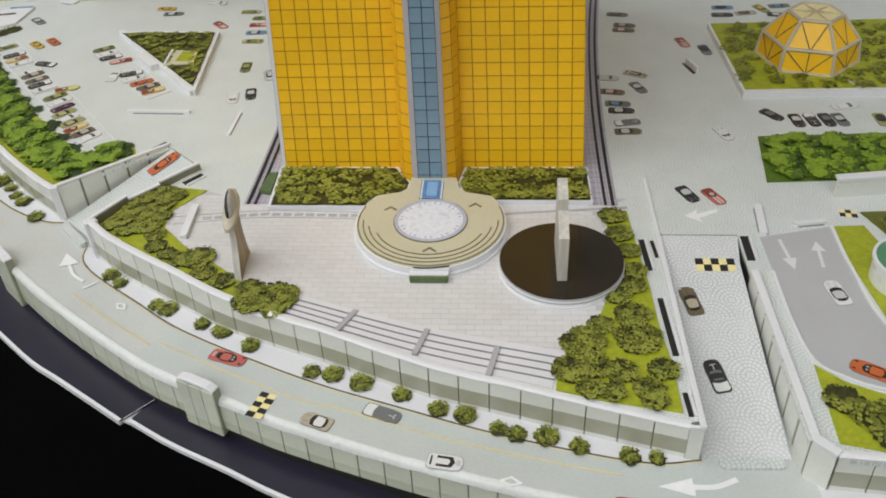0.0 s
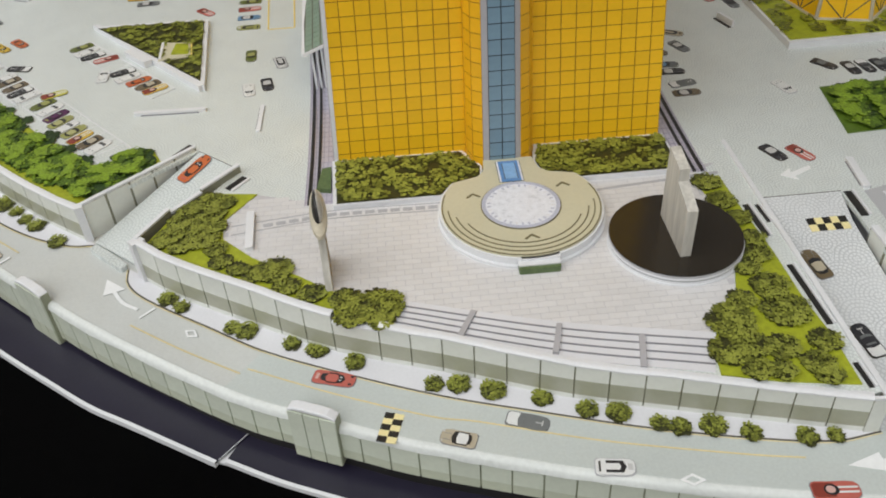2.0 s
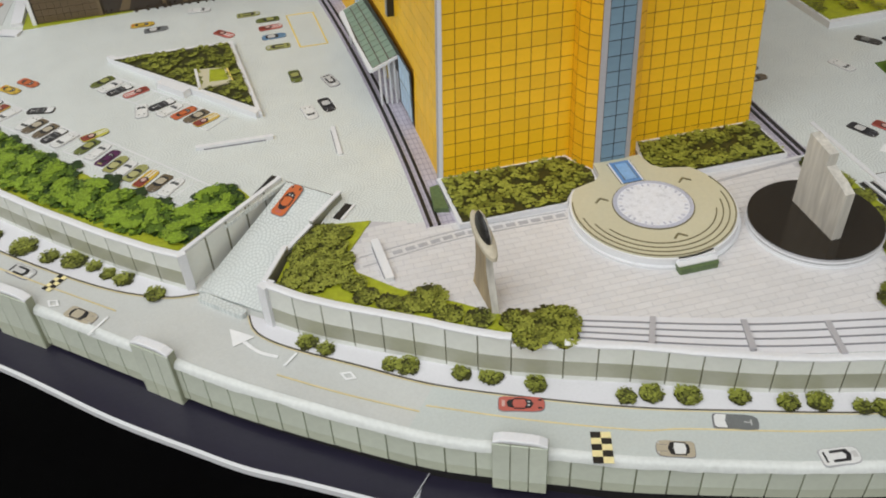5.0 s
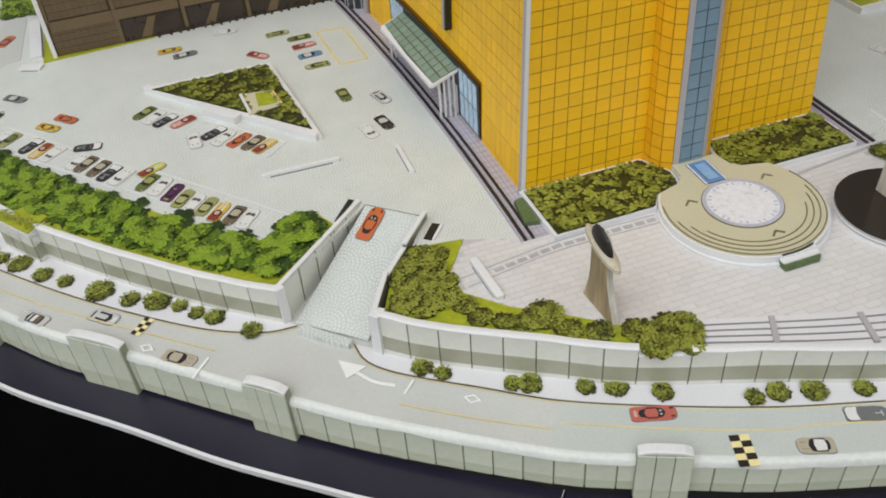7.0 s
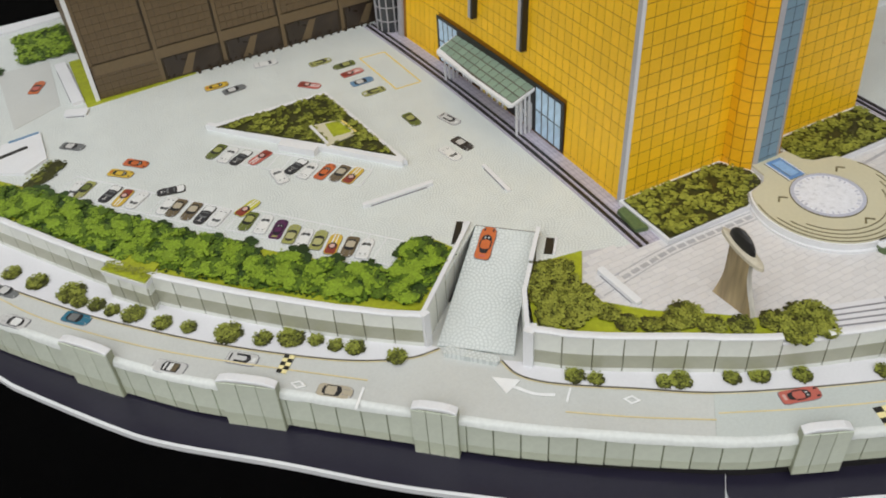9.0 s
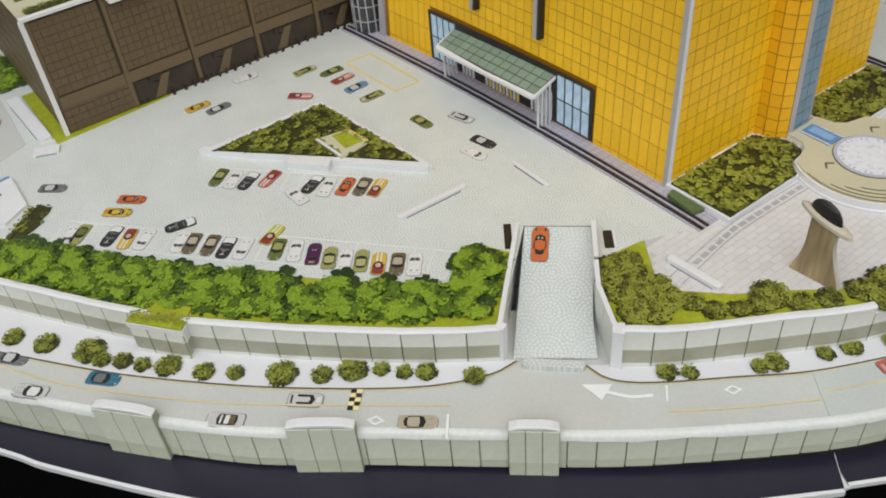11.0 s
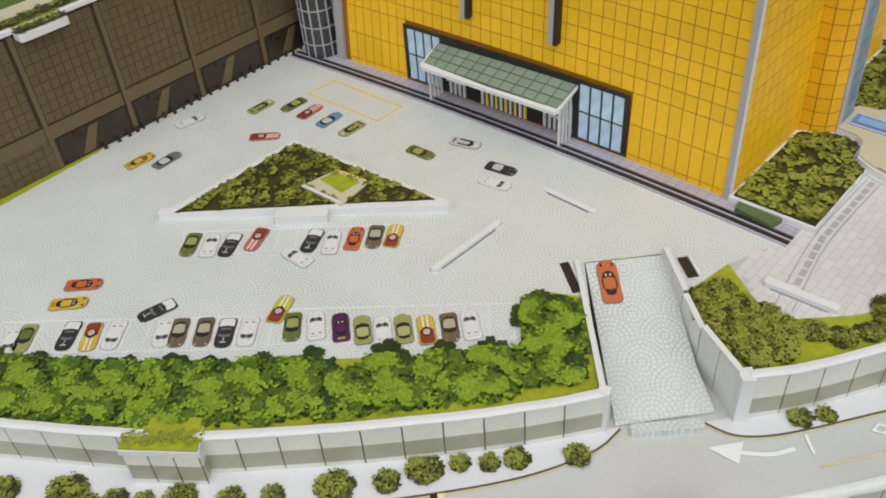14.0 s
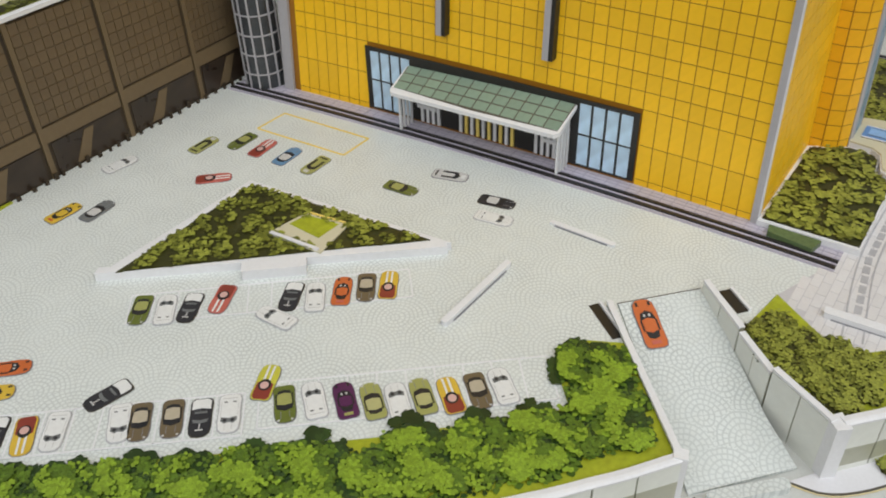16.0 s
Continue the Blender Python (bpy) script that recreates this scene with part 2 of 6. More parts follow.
def rect(cx, cy, w, d, ang=0):
    c, s = math.cos(radians(ang)), math.sin(radians(ang))
    return [(cx + c * x - s * y, cy + s * x + c * y) for x, y in ((-w / 2, -d / 2), (w / 2, -d / 2), (w / 2, d / 2), (-w / 2, d / 2))]


def rounded(cx, cy, w, d, r, ang=0, n=4):
    out = []
    for k, (sx, sy) in enumerate(((1, 1), (-1, 1), (-1, -1), (1, -1))):
        for i in range(n + 1):
            a = radians(90 * k + 90 * i / n)
            out.append((sx * (w / 2 - r) + r * math.cos(a), sy * (d / 2 - r) + r * math.sin(a)))
    c, s = math.cos(radians(ang)), math.sin(radians(ang))
    return [(cx + c * x - s * y, cy + s * x + c * y) for x, y in out]


def disc(cx, cy, r, n=64, a0=0.0, a1=360.0):
    full = abs(a1 - a0) >= 360
    m = n if full else n + 1
    return [(cx + r * math.cos(radians(a0 + (a1 - a0) * i / n)), cy + r * math.sin(radians(a0 + (a1 - a0) * i / n))) for i in range(m)]


def ring(bm, cx, cy, r0, r1, z0, z1, a0=0.0, a1=360.0, n=64, mi=0):
    if a1 - a0 >= 360:
        ins, outs = disc(cx, cy, r0, n), disc(cx, cy, r1, n)
        for i in range(n):
            j = (i + 1) % n
            prism(bm, [ins[i], outs[i], outs[j], ins[j]], z0, z1, mi)
    else:
        prism(bm, disc(cx, cy, r1, n, a0, a1) + disc(cx, cy, r0, n, a0, a1)[::-1], z0, z1, mi)


def spline(pts, step=0.25):
    """A smooth line through the points, in even steps."""
    p = [np.array(q, float) for q in pts]
    p = [2 * p[0] - p[1]] + p + [2 * p[-1] - p[-2]]
    fine = []
    for i in range(1, len(p) - 2):
        for t in np.linspace(0, 1, 24, endpoint=False):
            a, b, c, d = p[i - 1 : i + 3]
            fine.append(0.5 * (2 * b + (c - a) * t + (2 * a - 5 * b + 4 * c - d) * t**2 + (3 * b - a - 3 * c + d) * t**3))
    fine = np.array(fine + [p[-2]])
    run = np.r_[0, np.cumsum(np.hypot(*np.diff(fine, axis=0).T))]
    n = max(int(round(run[-1] / step)), 2)
    s = np.linspace(0, run[-1], n + 1)
    return [(float(np.interp(q, run, fine[:, 0])), float(np.interp(q, run, fine[:, 1]))) for q in s]


def offset(line, d):
    """The line moved d to its left."""
    a = np.array(line)
    t = np.gradient(a, axis=0)
    t /= np.hypot(*t.T)[:, None]
    return [(float(x), float(y)) for x, y in a + d * np.c_[-t[:, 1], t[:, 0]]]


def sweep(bm, a, b, z0, z1, mi=0):
    """A band between two lines of as many points, from z0 to z1 (heights, or lists of them)."""
    n = len(a)
    zz0 = z0 if isinstance(z0, (list, tuple)) else [z0] * n
    zz1 = z1 if isinstance(z1, (list, tuple)) else [z1] * n
    rows = [[bm.verts.new((*q, z)) for q, z in ((a[i], zz0[i]), (b[i], zz0[i]), (b[i], zz1[i]), (a[i], zz1[i]))] for i in range(n)]
    for r, s in zip(rows, rows[1:]):
        for k in range(4):
            bm.faces.new((r[k], r[(k + 1) % 4], s[(k + 1) % 4], s[k])).material_index = mi
    bm.faces.new(rows[0]).material_index = mi
    bm.faces.new(rows[-1][::-1]).material_index = mi


def stroke(line, w, z, h=0.012):
    bm = bmesh.new()
    sweep(bm, offset(line, w / 2), offset(line, -w / 2), z, z + h)
    return bm


def inside(p, poly):
    x, y = p
    c = False
    for i in range(len(poly)):
        (x1, y1), (x2, y2) = poly[i], poly[i - 1]
        if (y1 > y) != (y2 > y) and x < (x2 - x1) * (y - y1) / (y2 - y1) + x1:
            c = not c
    return c


def leafage(clumps, z, rng, size=0.085, per=46, poly=None, lit=(-0.25, 0.15), base=True, rise=0.05, share=(0.34, 0.40), bias=0.9):
    """Leafy print in low relief: for each clump (x, y, r) a dark ragged base and three tones of leaf flakes over it.
    The print's light and shade is put into these tones: lighter towards lit.
    """
    vs, fs, mi = [], [], []

    def flake(x, y, r, zz, m, n=6, rough=0.45):
        a0 = rng.random() * 6.28
        k = len(vs)
        for i in range(n):
            a = a0 + 6.283 * i / n
            q = r * (1 - rough * rng.random())
            vs.append((x + q * math.cos(a), y + q * math.sin(a), zz + 0.01 * rng.random()))
        fs.append(tuple(range(k, k + n)))
        mi.append(m)

    for cx, cy, r in clumps:
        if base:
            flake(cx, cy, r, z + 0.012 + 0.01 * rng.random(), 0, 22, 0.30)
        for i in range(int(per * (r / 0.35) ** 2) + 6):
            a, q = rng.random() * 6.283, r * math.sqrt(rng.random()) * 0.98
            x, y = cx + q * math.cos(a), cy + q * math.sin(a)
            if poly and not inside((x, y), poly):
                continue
            # painted light: flakes towards lit turn lighter, those behind darker
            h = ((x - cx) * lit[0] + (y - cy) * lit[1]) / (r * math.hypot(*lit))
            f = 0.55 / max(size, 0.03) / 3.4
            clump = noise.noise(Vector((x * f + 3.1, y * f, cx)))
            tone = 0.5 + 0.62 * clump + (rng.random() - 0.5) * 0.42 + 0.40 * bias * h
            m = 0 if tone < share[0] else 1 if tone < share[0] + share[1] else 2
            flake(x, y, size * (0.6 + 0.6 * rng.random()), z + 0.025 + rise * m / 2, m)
    return vs, fs, mi


def leaf_mesh(name, data, mats, parent=None, label="", cat="", group="", kind="", at=(0, 0, 0)):
    vs, fs, mi = data
    me = bpy.data.meshes.new(name)
    off = parent.location if parent else Vector()
    me.from_pydata([tuple(Vector(v) * U - off) for v in vs], [], fs)
    for m in mats:
        me.materials.append(M[m])
    me.polygons.foreach_set("material_index", mi)
    ob = new(name, me)
    if parent:
        ob.parent = parent
    return tagged(ob, label, cat, group, kind)


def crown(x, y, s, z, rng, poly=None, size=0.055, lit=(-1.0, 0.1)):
    """A printed tree crown: a dark leafy body with a few sunny lobes on one side, its drawn light and shade set by leaf
    colour.
    """
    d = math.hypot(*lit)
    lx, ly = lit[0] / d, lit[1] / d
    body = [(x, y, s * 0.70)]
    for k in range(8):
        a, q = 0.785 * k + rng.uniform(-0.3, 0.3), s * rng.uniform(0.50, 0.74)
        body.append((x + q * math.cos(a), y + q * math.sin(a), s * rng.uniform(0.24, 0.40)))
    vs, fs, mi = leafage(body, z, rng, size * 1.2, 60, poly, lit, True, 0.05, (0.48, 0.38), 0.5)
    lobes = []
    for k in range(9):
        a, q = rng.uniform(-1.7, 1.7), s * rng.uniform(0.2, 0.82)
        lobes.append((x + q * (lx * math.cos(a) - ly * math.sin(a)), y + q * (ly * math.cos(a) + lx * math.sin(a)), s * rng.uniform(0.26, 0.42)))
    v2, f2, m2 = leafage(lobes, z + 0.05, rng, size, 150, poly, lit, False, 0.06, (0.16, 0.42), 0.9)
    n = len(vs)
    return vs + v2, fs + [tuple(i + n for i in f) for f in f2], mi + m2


HEDGE, TREE = ("leaf_dark", "leaf_mid", "leaf_light"), ("tree_dark", "tree_mid", "tree_light")
rng = random.Random(7)


def pieces(name, boxes, material, parent, cap=300):
    """Boxes (8 corners, in cm) as parts; those past the cap are joined."""
    off = parent.location if not parent.parent else parent.location + parent.parent.location
    quads = [(0, 3, 2, 1), (4, 5, 6, 7), (0, 1, 5, 4), (1, 2, 6, 5), (2, 3, 7, 6), (3, 0, 4, 7)]
    for k, c in enumerate(boxes[:cap]):
        me = bpy.data.meshes.new(name)
        mid = sum((Vector(v) for v in c), Vector()) / 8
        me.from_pydata([tuple((Vector(v) - mid) * U) for v in c], [], quads)
        me.materials.append(M[material])
        ob = new(name, me)
        ob.parent = parent
        ob.location = mid * U - off
    if len(boxes) > cap:
        vs, fs = [], []
        for c in boxes[cap:]:
            fs += [tuple(i + len(vs) for i in q) for q in quads]
            vs += [tuple(Vector(v) * U - off) for v in c]
        me = bpy.data.meshes.new(name + "_field")
        me.from_pydata(vs, [], fs)
        me.materials.append(M[material])
        ob = new(name + "_field", me)
        ob.parent = parent
        tagged(ob, kind="stuff")


def wall_box(p, q, z0, z1, thick):
    """A thin upright box on the line p-q, standing out to its right; z0, z1 are pairs of heights at p and q."""
    (x1, y1), (x2, y2) = p, q
    d = math.hypot(x2 - x1, y2 - y1)
    nx, ny = (y2 - y1) / d * thick, -(x2 - x1) / d * thick
    return [(x1, y1, z0[0]), (x2, y2, z0[1]), (x2 + nx, y2 + ny, z0[1]), (x1 + nx, y1 + ny, z0[0]),
            (x1, y1, z1[0]), (x2, y2, z1[1]), (x2 + nx, y2 + ny, z1[1]), (x1 + nx, y1 + ny, z1[0])]


def at_run(line, s):
    a = np.array(line)
    run = np.r_[0, np.cumsum(np.hypot(*np.diff(a, axis=0).T))]
    return (float(np.interp(s, run, a[:, 0])), float(np.interp(s, run, a[:, 1])))


def run_of(line, p):
    a = np.array(line)
    run = np.r_[0, np.cumsum(np.hypot(*np.diff(a, axis=0).T))]
    return float(run[np.argmin(np.hypot(*(a - np.array(p)).T))])


def length(line):
    return float(np.hypot(*np.diff(np.array(line), axis=0).T).sum())


# ---- the room round the table ----
ROAD, BASE = -1.10, -2.60
part("table", plate(rounded(0, 5, 150, 110, 3), -6.0, -2.75), "table", None, "wide black table top under the model", "table", kind="structure")
part("floor", plate(rect(0, 0, 420, 420), -82, -78), "boards", None, "plain dark floor below the table", "floor", kind="structure")
for nm, r in (("wall_north", rect(0, 213, 426, 6)), ("wall_south", rect(0, -213, 426, 6)), ("wall_east", rect(213, 0, 6, 420)), ("wall_west", rect(-213, 0, 6, 420))):
    part(nm, plate(r, -78, 170), "paint", None, "plain grey painted room wall", "wall", kind="structure")
part("ceiling", plate(rect(0, 0, 432, 432), 170, 176), "card", None, "plain white ceiling", "ceiling", kind="structure")

# ---- main lines of the plan ----
OUTER = spline([(-21.5, 11.0), (-19.06, 7.3), (-16.81, 4.38), (-14.51, 1.69), (-13.34, 0.55), (-11.84, -0.7), (-9.01, -3.17), (-6.41, -5.36), (-2.78, -7.92),
                (-0.97, -8.85), (0.3, -9.42), (1.75, -10.06), (4.2, -10.9), (6.0, -11.45), (9.0, -12.2), (13.0, -12.9), (19.0, -13.3)])
RIM_A = spline([(-22.0, 10.2), (-19.2, 6.0), (-18.5, 4.86), (-16.28, 1.86), (-14.99, 0.42), (-12.42, -1.85), (-10.1, -4.0), (-8.04, -5.66), (-6.75, -6.65), (-5.6, -7.35), (-3.2, -8.85)])
RIM_B = spline([(-2.95, -8.8), (-1.54, -9.59), (0.23, -10.4), (1.9, -11.2), (5.0, -12.4), (9.0, -13.6), (13.0, -14.4), (19.0, -15.0)])
WALL_L = spline([(-20.0, 13.8), (-17.55, 9.95), (-16.07, 7.7), (-15.14, 6.3), (-13.9, 4.6), (-12.73, 3.35), (-11.15, 1.75), (-9.17, -0.05), (-7.65, -1.25)])
WALL_F = spline([(-5.45, -3.38), (-4.3, -4.32), (-1.6, -6.0), (-0.4, -6.72), (1.2, -7.4), (2.7, -7.97), (5.38, -9.08), (7.64, -9.75), (9.7, -10.33), (11.72, -10.88)])
KERB_L = spline([(-21.0, 12.0), (-18.16, 8.19), (-17.17, 6.87), (-16.2, 5.61), (-15.23, 4.47), (-13.25, 2.39), (-11.21, 0.54), (-9.6, -0.71), (-8.21, -1.42), (-7.35, -1.53)])
KERB_F = spline([(-6.06, -2.85), (-5.97, -3.45), (-5.56, -4.0), (-4.8, -4.62), (-3.51, -5.52), (-1.92, -6.63), (0.15, -7.68), (2.53, -8.72), (4.69, -9.46), (6.9, -10.18), (8.92, -10.71), (10.88, -11.07), (12.09, -10.95)])

bm = bmesh.new()
prism(bm, RIM_A + [(-1.6, -7.2), (-6, -3), (-14, 4), (-20, 12)], BASE - 0.02, BASE + 0.02)
left_board = part("base_board", bm, "navy", None, "dark navy base board with a white cut edge", "base board", "base boards", "structure")
bm = bmesh.new()
prism(bm, RIM_B + [(19, 0), (0, 0), (-2.0, -7.0)], BASE - 0.05, BASE - 0.02)
right_board = part("base_board", bm, "navy", None, "dark navy base board with a white cut edge, a step lower", "base board", "base boards", "structure")
for rim, par, z in ((RIM_A, left_board, BASE + 0.035), (RIM_B, right_board, BASE - 0.005)):
    bm = bmesh.new()
    sweep(bm, offset(rim, 0.07), offset(rim, -0.03), -2.75, z)
    part("white_edge", bm, "card", par, "bare white card edge")
part("seam_edge", stroke([(-3.12, -8.78), (-1.75, -7.25)], 0.014, BASE + 0.018, 0.016), "card", left_board, "bare white seam between the boards")
part("base_core", plate(RIM_A[8:-2] + RIM_B[1:-4] + [(17, 25), (-17, 25)], -2.75, BASE - 0.06), "card", None, "white card core of the base", "base", kind="structure")

# road deck with its rounded white lip
inner = spline([(-17, 14), (-13, 7), (-9, 2.5), (-5, -1), (0, -4.5), (6, -7), (12, -8), (19, -8)])
road_pts = offset(OUTER, 0.10) + inner[::-1]
road = part("road", plate(road_pts, ROAD - 0.12, ROAD), "road", None, "grey curved road of printed card with worn gloss", "road", kind="structure")
bm = bmesh.new()
a, b, c, d = offset(OUTER, 0.13), offset(OUTER, 0.03), offset(OUTER, -0.045), offset(OUTER, -0.085)
prof = [(a, ROAD + 0.0235), (b, ROAD + 0.012), (c, ROAD - 0.05), (d, ROAD - 0.17)]
wavy = lambda p, k: (0.0, 0.015, 0.05, 0.07)[k] * (noise.noise(Vector((p[0] * 0.8, p[1] * 0.8, 2.0))) + 0.6 * noise.noise(Vector((p[0] * 2.6, p[1] * 2.6, 7.0))))
rows = [[bm.verts.new((*ln[i], z + wavy(ln[i], k))) for k, (ln, z) in enumerate(prof)] for i in range(len(OUTER))]
for r, s in zip(rows, rows[1:]):
    for k in range(3):
        bm.faces.new((r[k], r[k + 1], s[k + 1], s[k]))
lip = part("curled_edge", bm, "road_lip", road, "pale curled edge of the road sheet")
for p in lip.data.polygons:
    p.use_smooth = True
# a second sheet lies over the first, east of the seam
k0 = min(range(len(OUTER)), key=lambda i: math.hypot(OUTER[i][0] + 2.8, OUTER[i][1] + 8.0))
east = offset(OUTER, 0.11)[k0:]
part("overlapping_sheet", plate(east + [(19, -9), (12, -9.2), (6, -8), (2.5, -6.8), (-1.4, -6.0)], ROAD + 0.001, ROAD + 0.022), "road_cool", road, "second grey road sheet lapped over the first")

# parapet along the road's outer edge, with raised blocks
para = thing("parapet", -6, -5, BASE, "pale olive panelled parapet below the road edge", "parapet", kind="structure")
bm = bmesh.new()
hem = lambda x: float(np.interp(x, (-17, -9, -2.7, 3), (-2.50, -2.42, -2.22, -2.18)))
sweep(bm, offset(OUTER, 0.12), offset(OUTER, -0.005), [hem(p[0]) + 0.01 for p in OUTER], ROAD - 0.13)
part("parapet_core", bm, "parapet_joint", para, "dark olive joints")
# black band in place of the shadow in the gap under the panels
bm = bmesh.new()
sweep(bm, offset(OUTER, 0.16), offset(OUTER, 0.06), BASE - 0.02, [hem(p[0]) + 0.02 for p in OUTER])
part("shadow_gap", bm, "black", para, "black band for the shadowed gap under the parapet")
ups, lows = [], []
S, total, pitch = 1.0, length(OUTER), 0.72
while S < total - 1:
    p, q = at_run(OUTER, S + 0.02), at_run(OUTER, S + pitch - 0.02)
    h = hem(p[0])
    lows.append(wall_box(p, q, (h, h), (h + 0.30, h + 0.30), 0.05))
    ups.append(wall_box(p, q, (h + 0.305, h + 0.305), (ROAD - 0.13, ROAD - 0.13), 0.05))
    S += pitch
pieces("panel", ups, "parapet_up", para)
pieces("panel", lows, "parapet_low", para)
for e, f in (((-16.72, 4.25), (-15.62, 2.9)), ((-13.18, 0.42), (-11.92, -0.72)), ((-9.05, -3.12), (-8.0, -4.02)), ((-1.02, -8.75), (0.17, -9.28))):
    s0, s1 = run_of(OUTER, e), run_of(OUTER, f)
    s0, s1 = min(s0, s1), max(s0, s1)
    ln = [at_run(OUTER, s0 + (s1 - s0) * i / 6) for i in range(7)]
    blk = thing("parapet_block", *ln[3], BASE, "pale olive raised parapet block with a white rounded top", "parapet block", "parapet blocks")
    bm = bmesh.new()
    hb = hem(ln[3][0]) - 0.20
    sweep(bm, offset(ln, 0.10), offset(ln, -0.14), hb + 0.02, -0.76)
    part("block_core", bm, "parapet_joint", blk)
    bm = bmesh.new()
    sweep(bm, offset(ln, 0.11), offset(ln, -0.17), [-0.82, -0.77, -0.76, -0.76, -0.76, -0.77, -0.82], [-0.74, -0.65, -0.63, -0.63, -0.63, -0.65, -0.74])
    cap = part("white_cap", bm, "card", blk, "rounded white card top")
    bv = cap.modifiers.new("soft", "BEVEL")
    bv.width, bv.segments = 0.0004, 3
    w = (s1 - s0) / 3
    for i in range(3):
        p, q = at_run(ln, i * w + 0.012), at_run(ln, (i + 1) * w - 0.012)
        n = (q[1] - p[1], p[0] - q[0])
        d = math.hypot(*n)
        p, q = [(x + n[0] / d * 0.14, y + n[1] / d * 0.14) for x, y in (p, q)]
        pieces("panel", [wall_box(p, q, (-2.05, -2.05), (-0.80, -0.80), 0.04)], "parapet_up", blk)
        pieces("panel", [wall_box(p, q, (hb, hb), (-2.06, -2.06), 0.04)], "parapet_low", blk)

# pavements, kerb lines and road paint
for kerb, wall, lab in ((KERB_L, WALL_L, "pale pavement strip below the west wall"), (KERB_F, WALL_F, "pale pavement strip below the plaza wall")):
    pv = part("pavement", plate(kerb + offset(wall, 0.05)[::-1], ROAD - 0.05, ROAD + 0.035), "walk", None, lab, "pavement", kind="structure")
    part("kerb_line", stroke(offset(kerb, -0.015), 0.035, ROAD + 0.02, 0.02), "line", pv, "thin dark kerb line")
    part("yellow_edge_line", stroke(offset(kerb, -0.06), 0.025, ROAD + 0.018, 0.012), "yellow_line", pv, "thin yellow edge line")
YEL = [spline([(-20.6, 11.2), (-18.3, 7.6), (-17.44, 6.2), (-16.5, 4.98), (-14.57, 2.82), (-12.6, 1.0), (-9.59, -1.58)]), spline([(-5.58, -5.22), (-4.1, -6.3), (-2.45, -7.37)]),
       spline([(-2.26, -7.24), (-0.05, -8.35), (2.22, -9.33), (3.25, -9.6), (5.97, -10.48), (8.9, -11.2), (10.19, -11.45)])]
for y in YEL:
    part("centre_line", stroke(y, 0.04, ROAD + 0.024), "yellow_line", road, "yellow centre line")


def flat_mark(name, pts, z, material, parent, label=""):
    return part(name, plate(pts, z, z + 0.014), material, parent, label)


def diamond(cx, cy, w, h, ang):
    bm = bmesh.new()
    c, s = math.cos(radians(ang)), math.sin(radians(ang))
    o = [(cx + c * x - s * y, cy + s * x + c * y) for x, y in ((w, 0), (0, h), (-w, 0), (0, -h))]
    i = [(cx + (x - cx) * 0.6, cy + (y - cy) * 0.6) for x, y in o]
    for k in range(4):
        j = (k + 1) % 4
        prism(bm, [o[k], o[j], i[j], i[k]], ROAD + 0.024, ROAD + 0.038)
    return part("diamond_mark", bm, "white_line", road, "white diamond road mark")


diamond(-3.88, -5.77, 0.24, 0.15, -38)
diamond(-11.3, -0.74, 0.24, 0.15, -45)
diamond(7.63, -11.73, 0.28, 0.16, -8)


def arrow(tip, shoulder, pts, w=0.10):
    """A bent road arrow: its shaft along pts, its head at tip."""
    bm = bmesh.new()
    ln = spline(pts, 0.1)
    sweep(bm, offset(ln, w / 2), offset(ln, -w / 2), ROAD + 0.024, ROAD + 0.038)
    prism(bm, [tip, *shoulder], ROAD + 0.024, ROAD + 0.039)
    return part("turn_arrow", bm, "white_line", road, "white turn arrow painted on the road")


arrow((-6.62, -3.22), [(-6.0, -3.72), (-6.58, -3.92)], [(-6.3, -3.8), (-5.95, -4.3), (-5.5, -4.62)])
arrow((11.0, -11.75), [(11.78, -11.5), (11.8, -12.0)], [(11.75, -11.75), (12.3, -11.72), (12.8, -11.5)], 0.14)
flat_mark("stop_line", rect(-10.03, -2.05, 0.07, 0.75, -40), ROAD + 0.024, "white_line", road, "white stop line")
flat_mark("stop_line", rect(-5.2, -4.8, 0.06, 0.5, -45), ROAD + 0.024, "white_line", road, "white stop line")


def checker(cx, cy, w, d, nx, ny, ang, z, parent):
    bm = bmesh.new()
    c, s = math.cos(radians(ang)), math.sin(radians(ang))
    for i in range(nx):
        for j in range(ny):
            x, y = (i + 0.5) * w / nx - w / 2, (j + 0.5) * d / ny - d / 2
            prism(bm, rect(cx + c * x - s * y, cy + s * x + c * y, w / nx, d / ny, ang), z, z + 0.014, (i + j) % 2)
    return part("checker_mark", bm, ["black", "cream"], parent, "black and yellow chequered speed hump")


checker(1.23, -9.54, 0.46, 0.86, 2, 5, -17, ROAD + 0.024, road)
checker(-11.34, 0.16, 0.30, 0.68, 2, 5, -43, ROAD + 0.024, road)

# ---- plaza deck, cut out for the two ramps ----
RL_TL, RL_TR, RL_BL, RL_BR = (-4.42, 1.52), (-2.98, 0.22), (-7.45, -1.35), (-5.65, -2.95)
wl = offset(WALL_L, 0.12)
wf = offset(WALL_F, 0.12)
deck = wl + [RL_TL, RL_TR] + wf + [(12.0, -10.7), (12.0, -3.5), (14.25, -3.5), (14.25, -11.2), (15.0, -11.75), (19, -12.1), (26, -12.1), (26, 25.0), (-13.0, 24.9), (-24, 23.6), (-24, 17)]
plaza = part("plaza", plate(deck, -0.12, 0.0), "cobble", None, "pale cobbled plaza sheet of printed card", "plaza", kind="structure")
